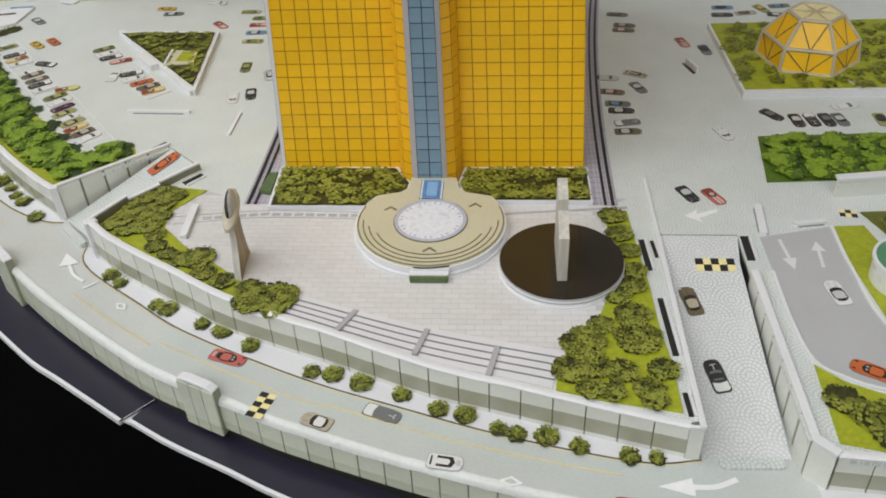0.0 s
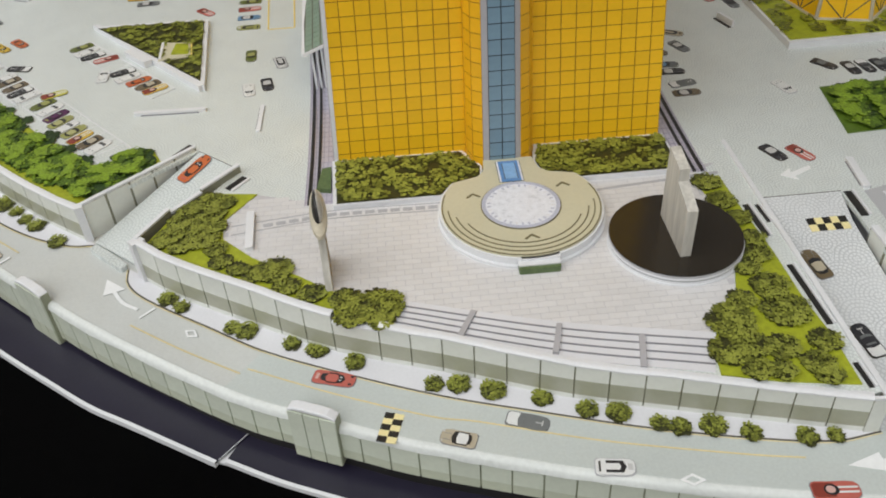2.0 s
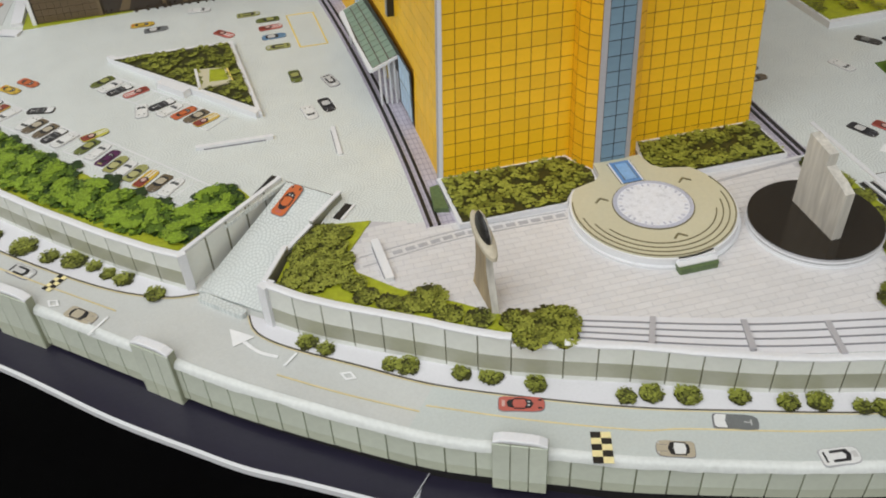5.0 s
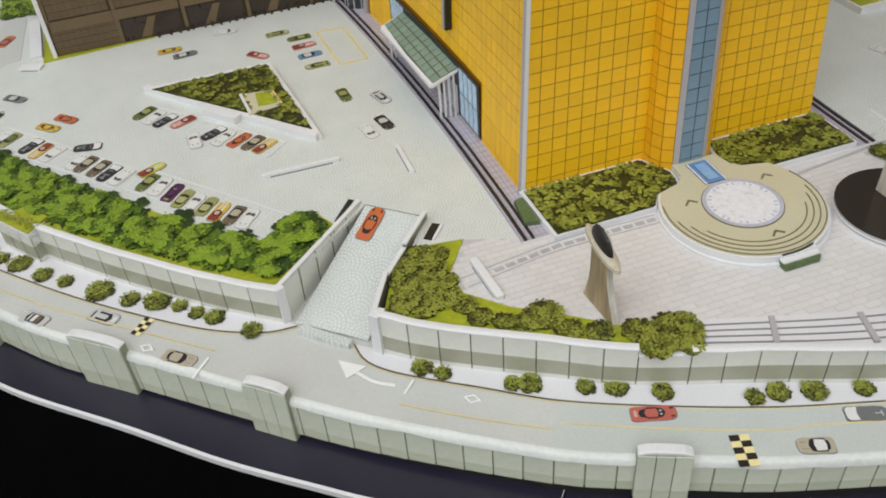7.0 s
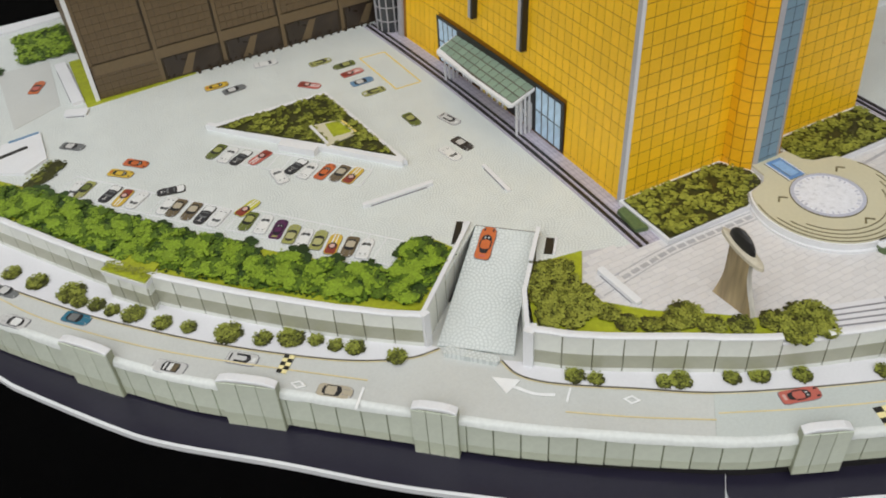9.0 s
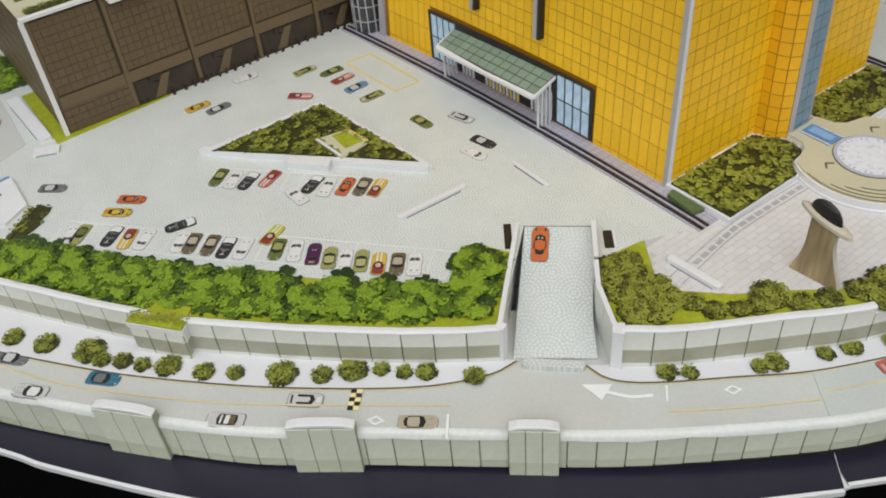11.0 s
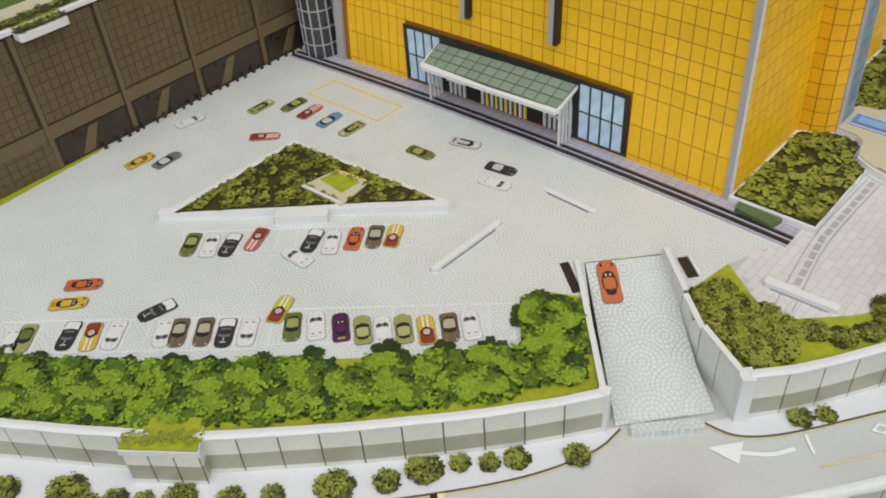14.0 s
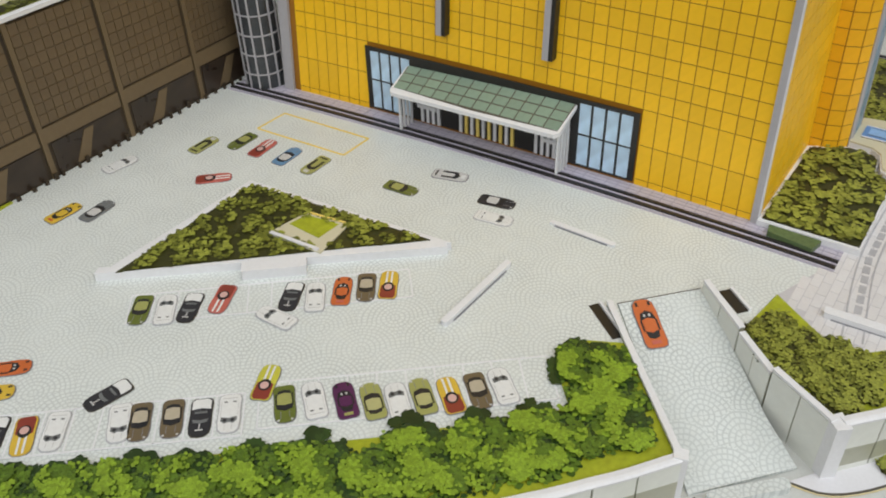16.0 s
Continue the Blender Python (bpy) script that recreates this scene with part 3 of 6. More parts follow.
part("plaza_core", plate([(-12, 5), (-4.6, 1.9), (-2.6, 0.4), (-2.6, -2.5), (2, -5.8), (11.6, -8.5), (11.6, -3.2), (14.6, -3.2), (14.6, -10.8), (25, -11.5), (25, 26), (-18, 26), (-18, 13)], BASE, -0.13), "card", None,
     "white card core under the plaza", "core", kind="structure")

# retaining walls
def retaining(line, tops, name_label, pitch):
    """A panelled wall along the line; tops: heights along it."""
    th = thing("retaining_wall", *line[len(line) // 2], ROAD, name_label, "retaining wall", "retaining walls", "structure")
    n = len(line)
    z = [float(np.interp(i / (n - 1), *zip(*tops))) for i in range(n)]
    bm = bmesh.new()
    sweep(bm, offset(line, 0.16), line, ROAD - 0.03, [q - 0.03 for q in z])
    part("wall_core", bm, "wall_joint", th)
    bm = bmesh.new()
    o, m, i = offset(line, -0.045), offset(line, 0.05), offset(line, 0.16)
    o2 = offset(line, -0.01)
    z = [q + 0.030 * noise.noise(Vector((p[0] * 1.1, p[1] * 1.1, 4.0))) + 0.012 * noise.noise(Vector((p[0] * 4.0, p[1] * 4.0, 1.0))) for q, p in zip(z, line)]
    rows = [[bm.verts.new((*p, h)) for p, h in ((o[k], z[k] - 0.065), (o[k], z[k] - 0.025), (o2[k], z[k]), (m[k], z[k] + 0.012), (i[k], z[k]), (i[k], z[k] - 0.16))] for k in range(n)]
    for r, s in zip(rows, rows[1:]):
        for k in range(5):
            bm.faces.new((r[k], r[k + 1], s[k + 1], s[k]))
    bm.faces.new(rows[0])
    bm.faces.new(rows[-1][::-1])
    cap = part("white_coping", bm, "card", th, "rounded white card coping")
    up, low, foot = [], [], []
    L = length(line)
    cnt = int(L / pitch)
    for j in range(cnt):
        s0, s1 = j * L / cnt + 0.018, (j + 1) * L / cnt - 0.018
        p, q = at_run(line, s0), at_run(line, s1)
        za, zb = [float(np.interp(s / L, *zip(*tops))) - 0.06 for s in (s0, s1)]
        foot.append(wall_box(p, q, (ROAD, ROAD), (-0.92, -0.92), 0.035))
        low.append(wall_box(p, q, (-0.917, -0.917), (-0.44, -0.44), 0.035))
        up.append(wall_box(p, q, (-0.437, -0.437), (za, zb), 0.035))
    pieces("panel", up, "panel_up", th)
    pieces("panel", low, "panel_low", th)
    pieces("panel", foot, "panel_up", th)
    return th


retaining(WALL_L, [(0, 0.12), (1, 0.12)], "pale panelled retaining wall below the tree bank", 0.82)
i1, i2 = [min(range(len(WALL_F)), key=lambda i: math.hypot(WALL_F[i][0] - a, WALL_F[i][1] - b)) for a, b in ((-0.15, -6.85), (1.15, -7.38))]
retaining(WALL_F[: i1 + 1], [(0, 0.28), (1, 0.22)], "pale panelled retaining wall beside the west ramp", 0.72)
retaining(WALL_F[i1 : i2 + 1], [(0, 0.0), (1, 0.0)], "low panelled retaining wall below overhanging shrubs", 0.68)
retaining(WALL_F[i2:], [(0, 0.13), (1, 0.0)], "pale panelled retaining wall below the steps", 0.78)
# boxed planter that juts from the west wall
planter = thing("wall_planter", -14.5, 5.0, ROAD, "white card planter with grass jutting from the wall", "planter")
PA, PB, PC, PD = (-15.02, 5.58), (-14.02, 4.28), (-13.60, 4.75), (-14.42, 5.95)
part("planter_box", plate([PA, PB, PC, PD], ROAD, -0.02), "wall_joint", planter)
for k, (p, q) in enumerate(((PA, PB), (PA, PB), (PA, PB), (PB, PC))):
    f0, f1 = (k / 3 + 0.012, (k + 1) / 3 - 0.012) if k < 3 else (0.02, 0.98)
    a, b = [(p[0] + (q[0] - p[0]) * f, p[1] + (q[1] - p[1]) * f) for f in (f0, f1)]
    pieces("panel", [wall_box(a, b, (-0.437, -0.437), (-0.10, -0.10), 0.035), wall_box(a, b, (ROAD, ROAD), (-0.92, -0.92), 0.035)], "panel_up", planter)
    pieces("panel", [wall_box(a, b, (-0.917, -0.917), (-0.44, -0.44), 0.035)], "panel_low", planter)
part("white_rim", plate([(-15.08, 5.58), (-14.02, 4.20), (-13.55, 4.72), (-14.42, 6.0)], -0.10, 0.06), "card", planter, "white card rim")
part("grass_top", plate([(-15.05, 5.58), (-14.03, 4.25), (-13.45, 4.85), (-14.3, 6.05)], 0.06, 0.125), "lawn", planter, "bright printed grass")
rp = random.Random(12)
leaf_mesh("grass", leafage([(-14.75 + 0.22 * i, 5.55 - 0.25 * i, 0.22) for i in range(5)], 0.115, rp, 0.05, 60, base=False, rise=0.03, share=(0.02, 0.30)), ("leaf_mid", "lawn", "leaf_light"), planter)

# ---- west ramp ----
ramp_w = thing("west_ramp", -5.2, -0.6, ROAD, "pale cobbled card ramp down to the road", "ramp", "ramps", "structure")
slope = lambda x, y: float(np.interp((x * 0.72 + y * 0.69), (-6.3, -2.13), (ROAD + 0.04, 0.005)))
bm = bmesh.new()
prism(bm, [(-4.40, 1.50), RL_TR, (-3.80, -0.70), (-5.08, -2.06), (-5.70, -2.88), (-7.36, -1.43)], lambda x, y: slope(x, y) - 0.06, slope)
part("ramp_sheet", bm, "cobble_ramp", ramp_w)
part("ramp_lip", plate(rounded(-6.75, -2.32, 1.6, 0.26, 0.1, -44.5), ROAD, ROAD + 0.17), "cobble_ramp", ramp_w, "curled card tongue at the ramp foot")
part("ramp_end_line", stroke([RL_TL, RL_TR], 0.025, 0.004, 0.006), "line", ramp_w)


def side_wall(p, q, z0, z1, cnt, lab, cap_w=0.14, flip=False):
    th = thing("ramp_wall", (p[0] + q[0]) / 2, (p[1] + q[1]) / 2, ROAD, lab, "ramp wall", "ramp walls", "structure")
    ln = [p, ((p[0] + q[0]) / 2, (p[1] + q[1]) / 2), q]
    bm = bmesh.new()
    sweep(bm, offset(ln, 0.07), offset(ln, -0.02), ROAD - 0.02, [z0, (z0 + z1) / 2, z1])
    part("wall_core", bm, "wall_joint", th)
    bm = bmesh.new()
    sweep(bm, offset(ln, cap_w), offset(ln, -0.04), [z0 - 0.03, (z0 + z1) / 2 - 0.03, z1 - 0.03], [z0 + 0.03, (z0 + z1) / 2 + 0.03, z1 + 0.03])
    part("white_coping", bm, "card", th)
    bx = []
    for j in range(cnt):
        f0, f1 = j / cnt + 0.01, (j + 1) / cnt - 0.01
        a, b = [(p[0] + (q[0] - p[0]) * f, p[1] + (q[1] - p[1]) * f) for f in (f0, f1)]
        n = (b[1] - a[1], a[0] - b[0])
        d = math.hypot(*n)
        a, b = [(x + n[0] / d * 0.02, y + n[1] / d * 0.02) for x, y in (a, b)]
        bx.append(wall_box(a, b, (ROAD, ROAD), (z0 + (z1 - z0) * f0 - 0.05, z0 + (z1 - z0) * f1 - 0.05), 0.02))
    pieces("panel", bx, "panel_up", th)
    return th


side_wall((-3.0, 0.16), (-4.0, -0.98), 0.26, 0.24, 2, "low glassy wall at the ramp head", 0.09)
side_wall((-4.02, -1.0), (-4.78, -1.88), 0.14, 0.14, 2, "grey panelled ramp wall, lower in the middle", 0.09)
side_wall((-4.8, -1.9), (-5.5, -3.18), 0.27, 0.27, 2, "grey panelled ramp wall with a white corner", 0.09)
side_wall((-7.52, -1.15), (-4.55, 1.62), 0.14, 0.12, 5, "thin white wall along the west ramp", 0.09)
part("corner_post", plate([(-5.45, -3.05), (-5.2, -3.25), (-5.5, -3.52), (-5.68, -3.3)], ROAD, 0.27), "card", None, "white card corner post at the ramp foot", "corner post", "corner posts", "structure")
part("corner_post", plate([(-7.72, -1.12), (-7.48, -1.02), (-7.42, -1.28), (-7.64, -1.36)], ROAD, 0.16), "card", None, "white card corner post beside the ramp", "corner post", "corner posts", "structure")


def slot(x1, y1, x2, y2, w, lab="dark open slot cut in the card deck"):
    cx, cy, L, a = (x1 + x2) / 2, (y1 + y2) / 2, math.hypot(x2 - x1, y2 - y1), math.degrees(math.atan2(y2 - y1, x2 - x1))
    th = thing("card_slot", cx, cy, 0, lab, "slot", "slots in the deck")
    # no hole is cut; a black plate stands for the shade inside
    part("slot_opening", plate(rect(cx, cy, L, w, a), 0.0, 0.016), "black", th)
    n = (-math.sin(radians(a)) * (w / 2 + 0.04), math.cos(radians(a)) * (w / 2 + 0.04))
    part("slot_rim", plate(rect(cx + n[0], cy + n[1], L, 0.07, a), 0.0, 0.06), "card", th)


slot(-4.72, 1.92, -5.38, 1.05, 0.22)
slot(-2.78, -0.22, -3.25, -0.80, 0.26)

# ---- front paving in tiles ----
PAVE = [(-0.5, -1.95), (-2.32, -1.22), (-3.2, -2.45), (-3.1, -3.3), (-2.2, -4.25), (-0.9, -5.2), (0.0, -5.95), (1.85, -6.6), (5.4, -7.82), (8.95, -8.62), (9.15, -7.87),
        (9.93, -7.2), (10.33, -6.0), (10.85, -5.0), (10.6, -3.6), (10.3, -2.2), (11.25, -1.6), (0.1, -1.6)]
paving = part("paving", plate(PAVE, -0.02, 0.012), "joint", None, "pale brick-bond paving of the front plaza", "paving", kind="structure")
TW, TD = 0.46, 0.21
tiles = []
for j in range(-43, -6):
    for i in range(-9, 26):
        x, y = (i + 0.5 * (j % 2)) * TW, j * TD
        q = [(x + 0.008, y + 0.008), (x + TW - 0.008, y + 0.008), (x + TW - 0.008, y + TD - 0.008), (x + 0.008, y + TD - 0.008)]
        if inside((x + TW / 2, y + TD / 2), PAVE) and sum(inside(p, PAVE) for p in q) > 1 and math.hypot(x + TW / 2 - 5.2, y + 0.15 + 3.3) > 1.9 and math.hypot(x + TW / 2 - 9.03, y + 0.15 + 5.09) > 1.4:
            tiles.append([(*p, 0.008) for p in q] + [(*p, 0.02) for p in q])
tiles.sort(key=lambda c: -c[0][1] * 0.3 + abs(c[0][0] - 3))
for nm, ln, w in (("grey_band", [(7.3, -2.48), (11.2, -2.1)], 0.10), ("grey_band", [(-2.95, -2.70), (-0.1, -2.36), (3.0, -2.42)], 0.035), ("grey_band", [(-2.9, -3.10), (-0.1, -2.72), (3.0, -2.78)], 0.035)):
    part(nm, stroke(spline(ln), w, 0.016, 0.012), "band", paving, "grey mottled paving band")
for i in range(14):
    x = -1.9 + 0.36 * i
    y = float(np.interp(x, (-2.9, -0.1, 3.0), (-2.90, -2.54, -2.60)))
    part("band_slab", plate(rect(x, y, 0.27, 0.15, 7 if x < 0 else -1), 0.018, 0.027), "band", paving, "grey mottled paving slab")
pieces("tile", tiles, "tile", paving, 300)

# ---- steps with bars ----
stp = thing("plaza_steps", 5.2, -8.1, 0, "shallow pale steps with dark nosings", "steps")
hi = spline([(1.75, -6.48), (5.45, -7.72), (9.0, -8.56)], 0.3)
lo = spline([(1.2, -7.25), (5.1, -8.8), (8.6, -9.75)], 0.3)
nn = min(len(hi), len(lo))
hi, lo = [[at_run(l, length(l) * i / (nn - 1)) for i in range(nn)] for l in (hi, lo)]
for k in range(5):
    f0, f1 = k / 5, (k + 1) / 5
    A = [(h[0] + (l[0] - h[0]) * f0, h[1] + (l[1] - h[1]) * f0) for h, l in zip(hi, lo)]
    B = [(h[0] + (l[0] - h[0]) * f1, h[1] + (l[1] - h[1]) * f1) for h, l in zip(hi, lo)]
    bm = bmesh.new()
    sweep(bm, A, B, -0.02, 0.055 - 0.010 * k)
    part("tread", bm, "walk", stp)
    if k:
        part("nosing", stroke(A, 0.05, 0.058 - 0.010 * k, 0.01), "nosing", stp, "dark nosing line")
for x1, y1, x2, y2 in ((3.03, -7.95, 3.46, -7.1), (5.18, -8.75, 5.44, -7.82), (7.06, -9.45, 7.28, -8.42)):
    bm = bmesh.new()
    prism(bm, rect((x1 + x2) / 2, (y1 + y2) / 2, math.hypot(x2 - x1, y2 - y1), 0.14, math.degrees(math.atan2(y2 - y1, x2 - x1))), 0.0, 0.10)
    part("stair_divider", bm, "grey_trim", stp, "grey stair divider")

# ---- the gold tower ----
def tw(x, y, z):
    """The tower narrows a little towards its top."""
    return (x + (5 - x) * 0.009 * z, y + (7 - y) * 0.004 * z, z)


TOP = 26.0
tower = thing("office_tower", 5, 7, 0, "tall gold panelled office tower of printed card", "tower")
side = lambda y: -0.0035 * y * y
FRONT = [(0.0, 0.0), (4.0, 0.0), (4.0, -0.32), (4.15, -0.68), (4.45, -0.88), (4.62, -0.93), (5.40, -0.93), (5.55, -0.88), (5.85, -0.68), (6.0, -0.32), (6.0, 0.0), (10.0, 0.0)]
LEFT = [(side(y), y) for y in np.linspace(14.2, 0.0, 12)]
RIGHT = [(10 - side(y), y) for y in np.linspace(0.0, 14.2, 12)]
foot = LEFT[:-1] + FRONT + RIGHT[1:]
bm = bmesh.new()
zs = [0.0, 2.5, 5, 10, 20, TOP]
lev = [[bm.verts.new(tw(x, y, z)) for x, y in foot] for z in zs]
for r, s in zip(lev, lev[1:]):
    for i in range(len(foot)):
        j = (i + 1) % len(foot)
        bm.faces.new((r[i], r[j], s[j], s[i]))
bm.faces.new(lev[-1])
part("tower_core", bm, "gold_line", tower, "brown joints between the panels")


def facade(line, z0, dz, pitch, gap, skip=None, start=0.0, thick=0.010, levels=None):
    """Panels on the upright face over the plan line, walked so that outside lies to its right."""
    out, L = [], length(line)
    s = start
    while s < L - 0.02:
        e = min(s + pitch, L)
        p, q = at_run(line, s + gap), at_run(line, e - gap)
        zs = levels or [z0 + dz * i for i in range(int((TOP - z0) / dz + 0.001) + 1)]
        for za, zb in zip(zs, zs[1:]):
            if not (skip and skip(p, q, za, zb)):
                c = wall_box(p, q, (za + gap, za + gap), (zb - gap, zb - gap), thick)
                out.append([tw(*v) for v in c])
        s = e
    return out


LP, LR = 0.365, 0.46
WEST_ROWS = [0.02, 0.2, 1.15] + [2.1 + LR * i for i in range(int((TOP - 2.1) / LR) + 1)]
hole = lambda p, q, za, zb: za < 1.9
left_panels = []
for y1, y0 in ((13.9, 11.38), (11.38, 3.17), (3.17, 0.14)):
    n = round((y1 - y0) / LP)
    left_panels += facade([(side(y), y) for y in np.linspace(y1, y0, 16)], 0.02, LR, length([(side(y), y) for y in np.linspace(y1, y0, 16)]) / n, 0.012, hole if y1 == 11.38 else None, levels=WEST_ROWS)
front_panels = []
for a, b in ((0, 1), (10, 11)):
    front_panels += facade([FRONT[a], FRONT[b]], -0.05, 0.435, 0.45, 0.014)
bay_panels = []
for a in (1, 2, 3, 7, 8, 9):
    bay_panels += facade([FRONT[a], FRONT[a + 1]], -0.05, 0.435, 0.60, 0.014)
pieces("bay_panel", bay_panels, "gold_deep", tower)
right_panels = facade(RIGHT, 0.0, 0.65, 0.52, 0.016)
allp = left_panels + front_panels
allp.sort(key=lambda c: c[0][2] + (0 if c[0][1] < 3 else 0.1 * c[0][1]))
for a, b, m in ((4, 5, "grey_trim"), (6, 7, "grey_trim")):
    pieces("grey_mullion", [[tw(*v) for v in wall_box(FRONT[a], FRONT[b], (0, 0), (TOP, TOP), 0.03)]], m, tower)
blue = facade([FRONT[5], FRONT[6]], 0.0, 0.46, 0.39, 0.014, thick=0.016)
pieces("blue_backing", [[tw(*v) for v in wall_box(FRONT[5], FRONT[6], (0, 0), (TOP, TOP), 0.005)]], "black", tower)
blue.sort(key=lambda c: c[0][2])
pieces("corner_trim", [[tw(*v) for v in wall_box((-0.02, 0.16), (-0.02, 0.0), (0, 0), (TOP, TOP), 0.05)]], "grey_trim", tower)
pieces("corner_trim", [[tw(*v) for v in wall_box((-0.05, 0.0), (0.07, 0.0), (0, 0), (TOP, TOP), 0.03)]], "card_each", tower)
pieces("corner_trim", [[tw(*v) for v in wall_box((side(14.3) - 0.02, 14.42), (side(14.05) - 0.02, 14.08), (0, 0), (TOP, TOP), 0.10)]], "grey_trim", tower)
# fins on the west face, dark on one flank
for y in (5.55, 8.68):
    x = side(y)
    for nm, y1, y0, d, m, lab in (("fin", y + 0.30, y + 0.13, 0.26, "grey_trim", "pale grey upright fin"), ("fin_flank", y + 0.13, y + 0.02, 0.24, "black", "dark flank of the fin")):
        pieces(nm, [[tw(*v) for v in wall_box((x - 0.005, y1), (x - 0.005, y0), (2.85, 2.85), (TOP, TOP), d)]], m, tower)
# entrance front: black frame, blue windows, screened doors
ent = part("entrance_front", plate([(side(11.35), 11.35), (side(7) - 0.012, 7), (side(3.2), 3.2), (side(3.2) - 0.03, 3.2), (side(7) - 0.045, 7.3), (side(11.35) - 0.03, 11.35)], 0.10, 2.03), "black", tower, "black entrance frame")
for y0, y1 in ((9.85, 11.2), (3.32, 4.80)):
    n, h = 4, 2
    for i in range(n):
        for j in range(h):
            a, b = y0 + (y1 - y0) * i / n + 0.035, y0 + (y1 - y0) * (i + 1) / n - 0.035
            za, zb = 0.17 + 0.9 * j, 0.17 + 0.9 * (j + 1) - 0.06
            pieces("window_pane", [wall_box((side(b) - 0.035, b), (side(a) - 0.035, a), (za, za), (zb, zb), 0.02)], "window_blue", ent)
for i in range(26):
    y = 5.0 + i * 0.178
    if abs(y - 6.25) < 0.2 or abs(y - 8.55) < 0.2:
        continue
    col = "yellow" if 6.4 < y < 8.4 and i % 2 else "card_each"
    pieces("door_bar", [wall_box((side(y) - 0.04, y + 0.09), (side(y) - 0.04, y), (0.12, 0.12), (1.15, 1.15), 0.05)], col, ent)
for y in (5.35, 9.3):
    pieces("door_rail", [wall_box((side(y) - 0.05, y + 0.35), (side(y) - 0.05, y - 0.3), (0.55, 0.55), (0.66, 0.66), 0.07)], "card_each", ent)
# glass stair drum at the north-west corner
drum = thing("stair_drum", -0.85, 15.2, 0, "dark glass stair drum with pale bands", "stair drum")
bm = bmesh.new()
prism(bm, disc(-0.75, 15.25, 0.62, 40), 0, TOP * 0.6)
part("glass_drum", bm, "dark_glass", drum)
for k in range(26):
    bm = bmesh.new()
    ring(bm, -0.75, 15.25, 0.60, 0.645, 0.5 + 0.62 * k, 0.54 + 0.62 * k, n=32)
    part("pale_band", bm, "grey_trim", drum)
for a in range(150, 300, 28):
    x, y = -0.75 + 0.63 * math.cos(radians(a)), 15.25 + 0.63 * math.sin(radians(a))
    part("mullion", plate(rect(x, y, 0.05, 0.05, a), 0, TOP * 0.6), "grey_trim", drum)
# canopy over the entrance
can = thing("entrance_canopy", -0.7, 7.4, 1.35, "green gridded glass canopy with a white edge", "canopy")
cy0, cy1 = 4.85, 9.95
czf = lambda x, y: 1.40 + 0.42 * (x + 1.15) / 1.0
out = [(side(cy0) - 0.01, cy0), (side(7.4) - 0.03, 7.4), (side(cy1) - 0.01, cy1)]
shape = out + [(-1.22, cy1), (-1.30, cy1 - 0.1), (-1.20, 7.4), (-1.10, cy0 + 0.12), (-1.0, cy0)]
part("canopy_slab", plate(shape, lambda x, y: czf(x, y) - 0.11, czf), "card", can, "white card canopy edge")
bm = bmesh.new()
prism(bm, [(side(cy0) - 0.02, cy0 + 0.03), (side(7.4) - 0.04, 7.4), (side(cy1) - 0.02, cy1 - 0.03), (-1.13, cy1 - 0.08), (-1.12, 7.4), (-0.98, cy0 + 0.08)], lambda x, y: czf(x, y) - 0.02, lambda x, y: czf(x, y) + 0.008)
part("canopy_joints", bm, "line", can)
bx = []
for i in range(12):
    for j in range(3):
        a, b = cy0 + 0.06 + i * (cy1 - cy0 - 0.12) / 12, cy0 + 0.06 + (i + 1) * (cy1 - cy0 - 0.12) / 12
        o = lambda y: -0.96 - 0.17 * (y - cy0) / (cy1 - cy0)
        f0, f1 = j / 3, (j + 1) / 3
        q = [(side(y) - 0.03 + (o(y) - side(y)) * f, y) for y, f in ((a + 0.018, f0 + 0.025), (b - 0.018, f0 + 0.025), (b - 0.018, f1 - 0.025), (a + 0.018, f1 - 0.025))]
        bx.append([(*p, czf(*p)) for p in q] + [(*p, czf(*p) + 0.02) for p in q])
pieces("canopy_pane", bx, "canopy", can)
for y in (5.0, 9.8):
    for k in range(4):
        x = side(y) - 0.16 - 0.17 * k
        part("screen_bar", plate(rect(x, y, 0.07, 0.05), 0.0, czf(x, y) - 0.10), "card", can, "pale side-screen bar")
pieces("panel", allp, "gold", tower, 300)
pieces("side_panel", right_panels, "gold", tower, 20)
pieces("blue_panel", blue, "blue_glass", tower, 60)

# railed strip along the tower's west and east sides
for sgn, lab in ((-1, "lilac tiled strip with two dark rails by the west front"), (1, "lilac tiled strip with dark rails by the east side")):
    f = (lambda y: side(y)) if sgn < 0 else (lambda y: 10 - side(y))
    ys = np.linspace(-2.0, 15.9, 40)
    a, b = [(f(y) + sgn * 0.90, y) for y in ys], [(f(y) + (0.02 if y > 0 else 0.0), y) for y in ys]
    bm = bmesh.new()
    sweep(bm, a, b, -0.02, 0.03)
    st = part("railed_strip", bm, "lilac", None, lab, "paved strip", kind="structure")
    for o, w in ((0.76, 0.10), (0.53, 0.085)):
        ln = [(f(y) + sgn * o, y) for y in ys]
        bm = bmesh.new()
        sweep(bm, offset(ln, w / 2), offset(ln, -w / 2), 0.03, 0.075)
        part("rail", bm, "black", st, "dark rail")
    bm = bmesh.new()
    for y in np.arange(-1.9, 15.8, 0.30):
        prism(bm, rect(f(y) + sgn * 0.45, y, 0.86, 0.022), 0.025, 0.038)
    for o in (0.12, 0.26, 0.40, 0.645, 0.88):
        ln = [(f(y) + sgn * o, y) for y in ys]
        sweep(bm, offset(ln, 0.011), offset(ln, -0.011), 0.025, 0.037)
    part("tile_joints", bm, "lilac_joint", st, kind="stuff")

